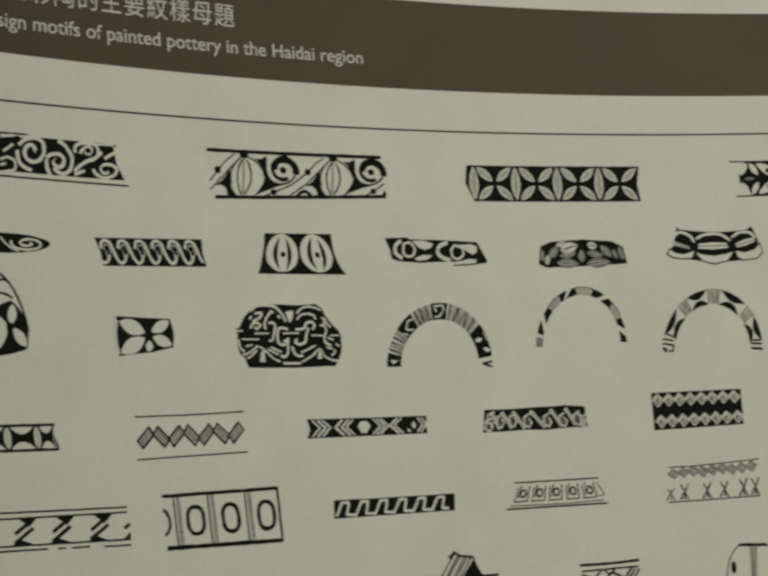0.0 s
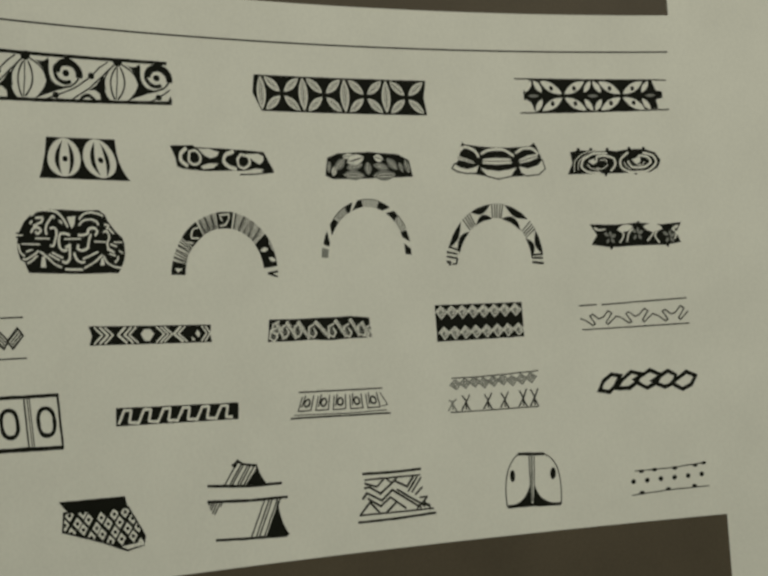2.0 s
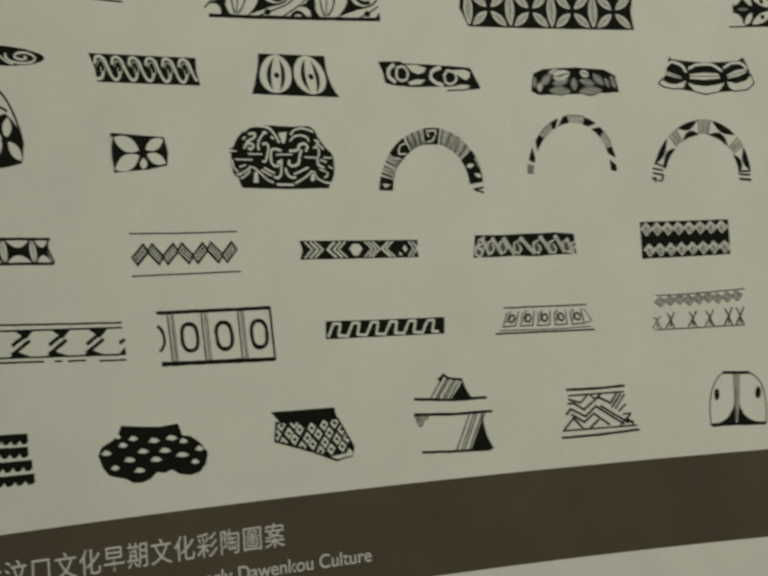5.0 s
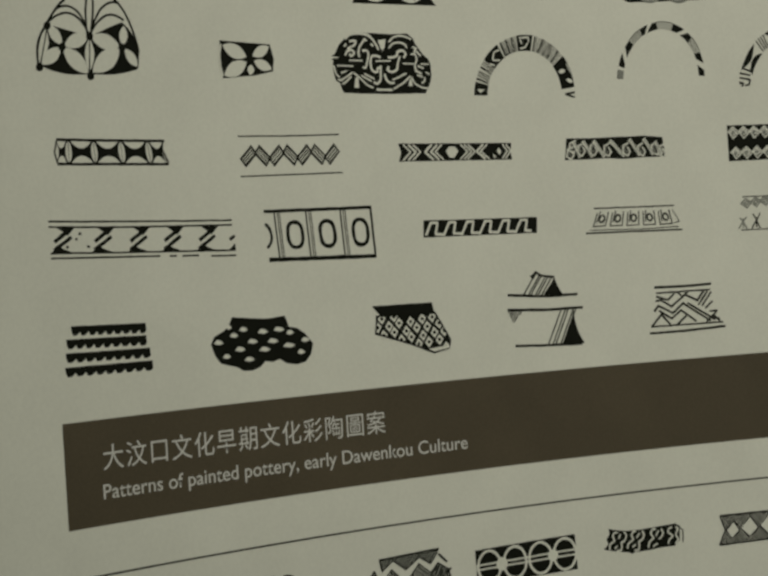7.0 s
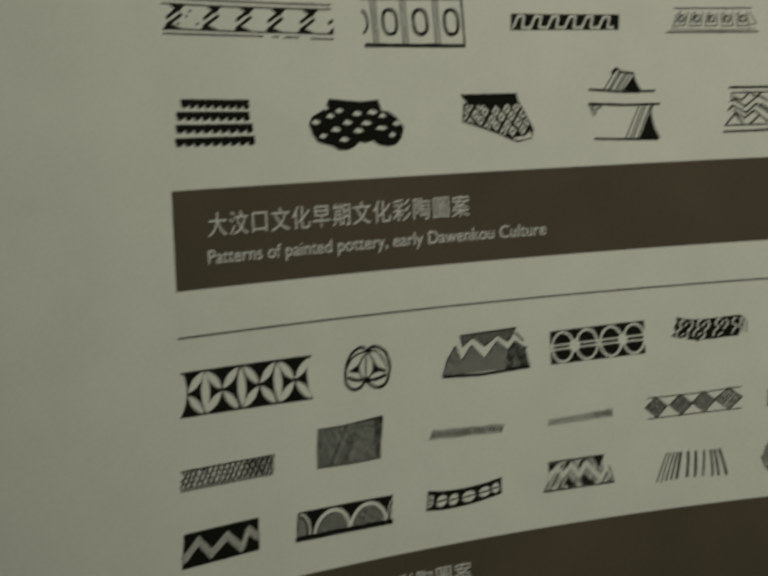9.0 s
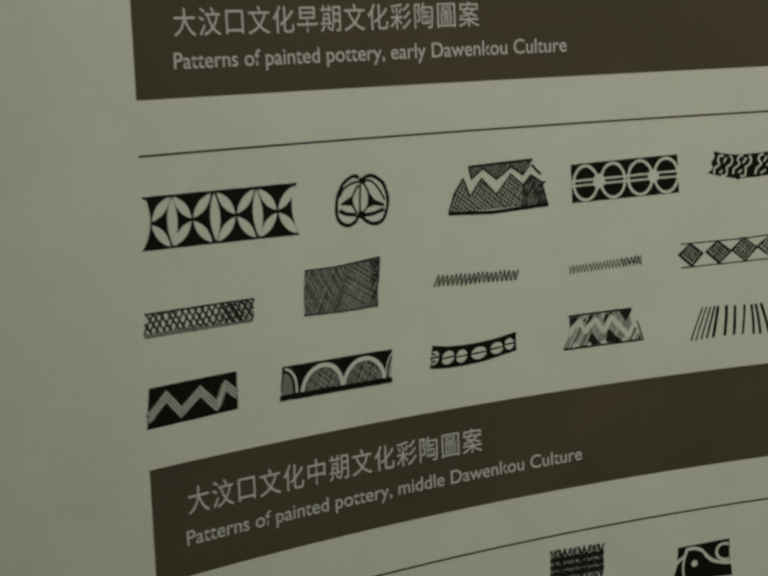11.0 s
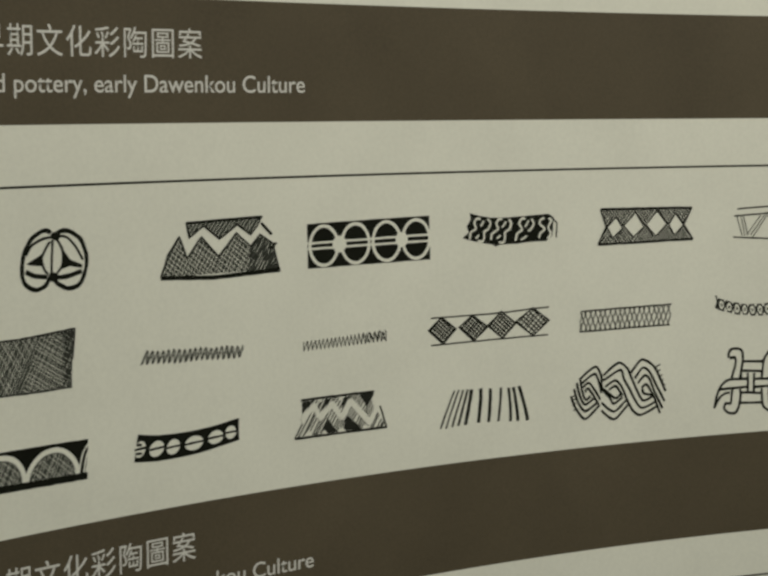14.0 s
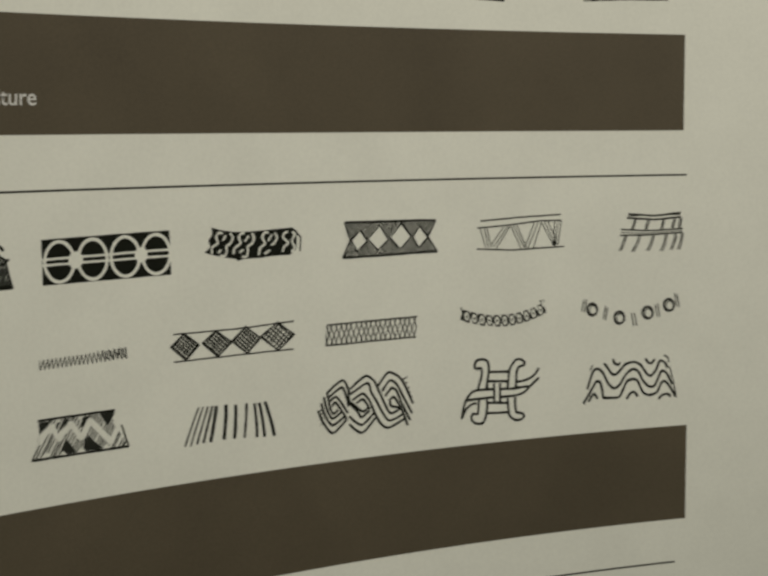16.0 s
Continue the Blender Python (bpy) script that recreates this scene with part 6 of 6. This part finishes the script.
m = Motif(((397.9, -783.2), (472.6, -788.5), (473.2, -845.5), (398.1, -838.9)), "interlaced inked knot of crossing double ribbons", SECOND)
m.line("ribbon", *map(flow, ([(0.18, 0.85), (0.17, 0.91), (0.21, 0.98), (0.3, 0.99), (0.35, 0.94), (0.36, 0.81), (0.33, 0.59), (0.32, 0.53)], [(0.19, 0.84), (0.25, 0.86), (0.27, 0.79), (0.23, 0.59), (0.22, 0.53)], [(0.63, 0.82), (0.66, 0.9), (0.71, 0.98), (0.77, 1), (0.83, 0.96), (0.83, 0.91), (0.76, 0.88), (0.73, 0.79), (0.72, 0.58)], [(0.63, 0.82), (0.62, 0.69), (0.61, 0.55)], [(0.35, 0.8), (0.63, 0.81)], [(0.34, 0.66), (0.62, 0.66)], [(0.34, 0.62), (0.34, 0.54)], [(0.43, 0.63), (0.43, 0.34)],)), w=1.45)
m.line("ribbon", *map(flow, ([(0.51, 0.63), (0.51, 0.34)], [(-0, 0.08), (0.03, 0.27), (0.09, 0.43), (0.19, 0.52), (0.43, 0.54)], [(0.07, 0.37), (0.23, 0.39), (0.43, 0.42)], [(-0, 0.08), (0.06, 0.23), (0.14, 0.31), (0.2, 0.32)], [(0.51, 0.54), (0.67, 0.55), (0.89, 0.59)], [(0.51, 0.42), (0.69, 0.44), (0.83, 0.49), (0.9, 0.58), (1.03, 0.72)], [(0.72, 0.65), (0.82, 0.67), (0.95, 0.74), (1.03, 0.87)], [(0.23, 0.38), (0.22, 0.24), (0.21, 0.16), (0.15, 0.16), (0.13, 0.08), (0.19, 0.01), (0.28, 0.02), (0.32, 0.12), (0.34, 0.27), (0.33, 0.38)],)), w=1.45)
m.line("ribbon", *map(flow, ([(0.34, 0.33), (0.6, 0.33)], [(0.34, 0.17), (0.62, 0.19)], [(0.61, 0.4), (0.62, 0.24), (0.64, 0.13), (0.71, 0.07), (0.79, 0.08), (0.83, 0.13), (0.8, 0.17), (0.73, 0.19), (0.71, 0.29), (0.71, 0.42)],)), w=1.45)

m = Motif(((520.3, -787.3), (616.0, -792.8), (616.9, -838.8), (520.9, -832.1)), "stacked inked wavy lines in a trapezoid", SECOND)
m.line("wave", *map(flow, ([(0.03, 0.31), (0.07, 0.54), (0.1, 0.68), (0.15, 0.71), (0.2, 0.63), (0.26, 0.41), (0.32, 0.33), (0.38, 0.41), (0.44, 0.6), (0.51, 0.7), (0.57, 0.67), (0.63, 0.47), (0.69, 0.37), (0.75, 0.39), (0.8, 0.6), (0.83, 0.68), (0.88, 0.62), (0.94, 0.41)], [(0.21, 0.82), (0.25, 0.73), (0.29, 0.62), (0.33, 0.6), (0.38, 0.68), (0.44, 0.81), (0.53, 0.85), (0.6, 0.79), (0.66, 0.63), (0.71, 0.58), (0.76, 0.68), (0.8, 0.86), (0.85, 0.86), (0.89, 0.73)], [(-0.01, 0.02), (0.08, 0.31), (0.13, 0.46), (0.17, 0.44), (0.19, 0.28), (0.2, 0.17), (0.23, 0.14), (0.36, 0.15), (0.4, 0.25), (0.45, 0.46), (0.51, 0.51), (0.57, 0.47), (0.62, 0.26), (0.69, 0.2), (0.77, 0.25), (0.82, 0.44), (0.86, 0.47), (0.91, 0.38), (0.97, 0.18)], [(0.04, 0.06), (0.08, 0.18), (0.11, 0.22), (0.14, 0.12)], [(0.45, 0.12), (0.49, 0.23), (0.53, 0.26), (0.57, 0.17)], [(0.79, 0.12), (0.83, 0.2), (0.89, 0.22), (0.92, 0.17)], [(0.31, 0.91), (0.32, 0.83), (0.36, 0.79), (0.38, 0.84)], [(0.65, 0.92), (0.68, 0.84), (0.72, 0.83), (0.75, 0.91)],)), w=1.5)
m.line("edge", *map(flow, ([(0.85, 0.99), (0.89, 0.94), (0.9, 0.84)], [(0.06, 0.68), (0.09, 0.78)], [(0.91, 0.76), (0.95, 0.47), (0.98, 0.15)],)), w=0.85, mat=SOFTINK)

# ---- middle period, first row, only its upper edge comes into view ----
m = Motif(((-9.0, -995.0), (45.6, -997.3), (44.9, -1026.8), (-9.8, -1024.7)), "inked panel of fine interlocked scribbled zigzags", THIRD)
for y in (0.78, 0.55, 0.32, 0.10):
    m.line("zigzag", zigzag(0.0, 1.0, y - 0.14, y + 0.22, 22), w=1.0, mat=SOFTINK)
    m.line("zigzag", zigzag(0.02, 1.0, y - 0.04, y + 0.24, 16), w=0.7, mat=SOFTINK)

m = Motif(((119.9, -1010.7), (176.2, -1013.4), (178.9, -1048.0), (116.0, -1043.8)), "black inked panel of pale scrolls and ringed dots", THIRD)
m.fill("ground", [(0.05, 0.90), (1.0, 1.0), (0.98, 0.6), (1.0, 0.0), (0.0, 0.0), (0.06, 0.4)])
m.line("scroll", bend((0.0, 0.36), (0.10, 0.58), (0.18, 0.64)) + bend((0.22, 0.82), (0.46, 0.90), (0.56, 0.62)) + bend((0.56, 0.62), (0.70, 0.34), (1.0, 0.36)), w=3.0, mat=PAPER, layer=2)
m.line("scroll", oval(0.90, 0.66, 0.15, 0.22, 60, 300, 16), w=2.6, mat=PAPER, layer=2)
m.line("scroll", bend((0.18, 0.60), (0.14, 0.3), (0.2, 0.0)), w=2.0, mat=PAPER, layer=2)
m.fill("dot", oval(0.36, 0.42, 0.055, 0.09, n=12), mat=PAPER, layer=2)
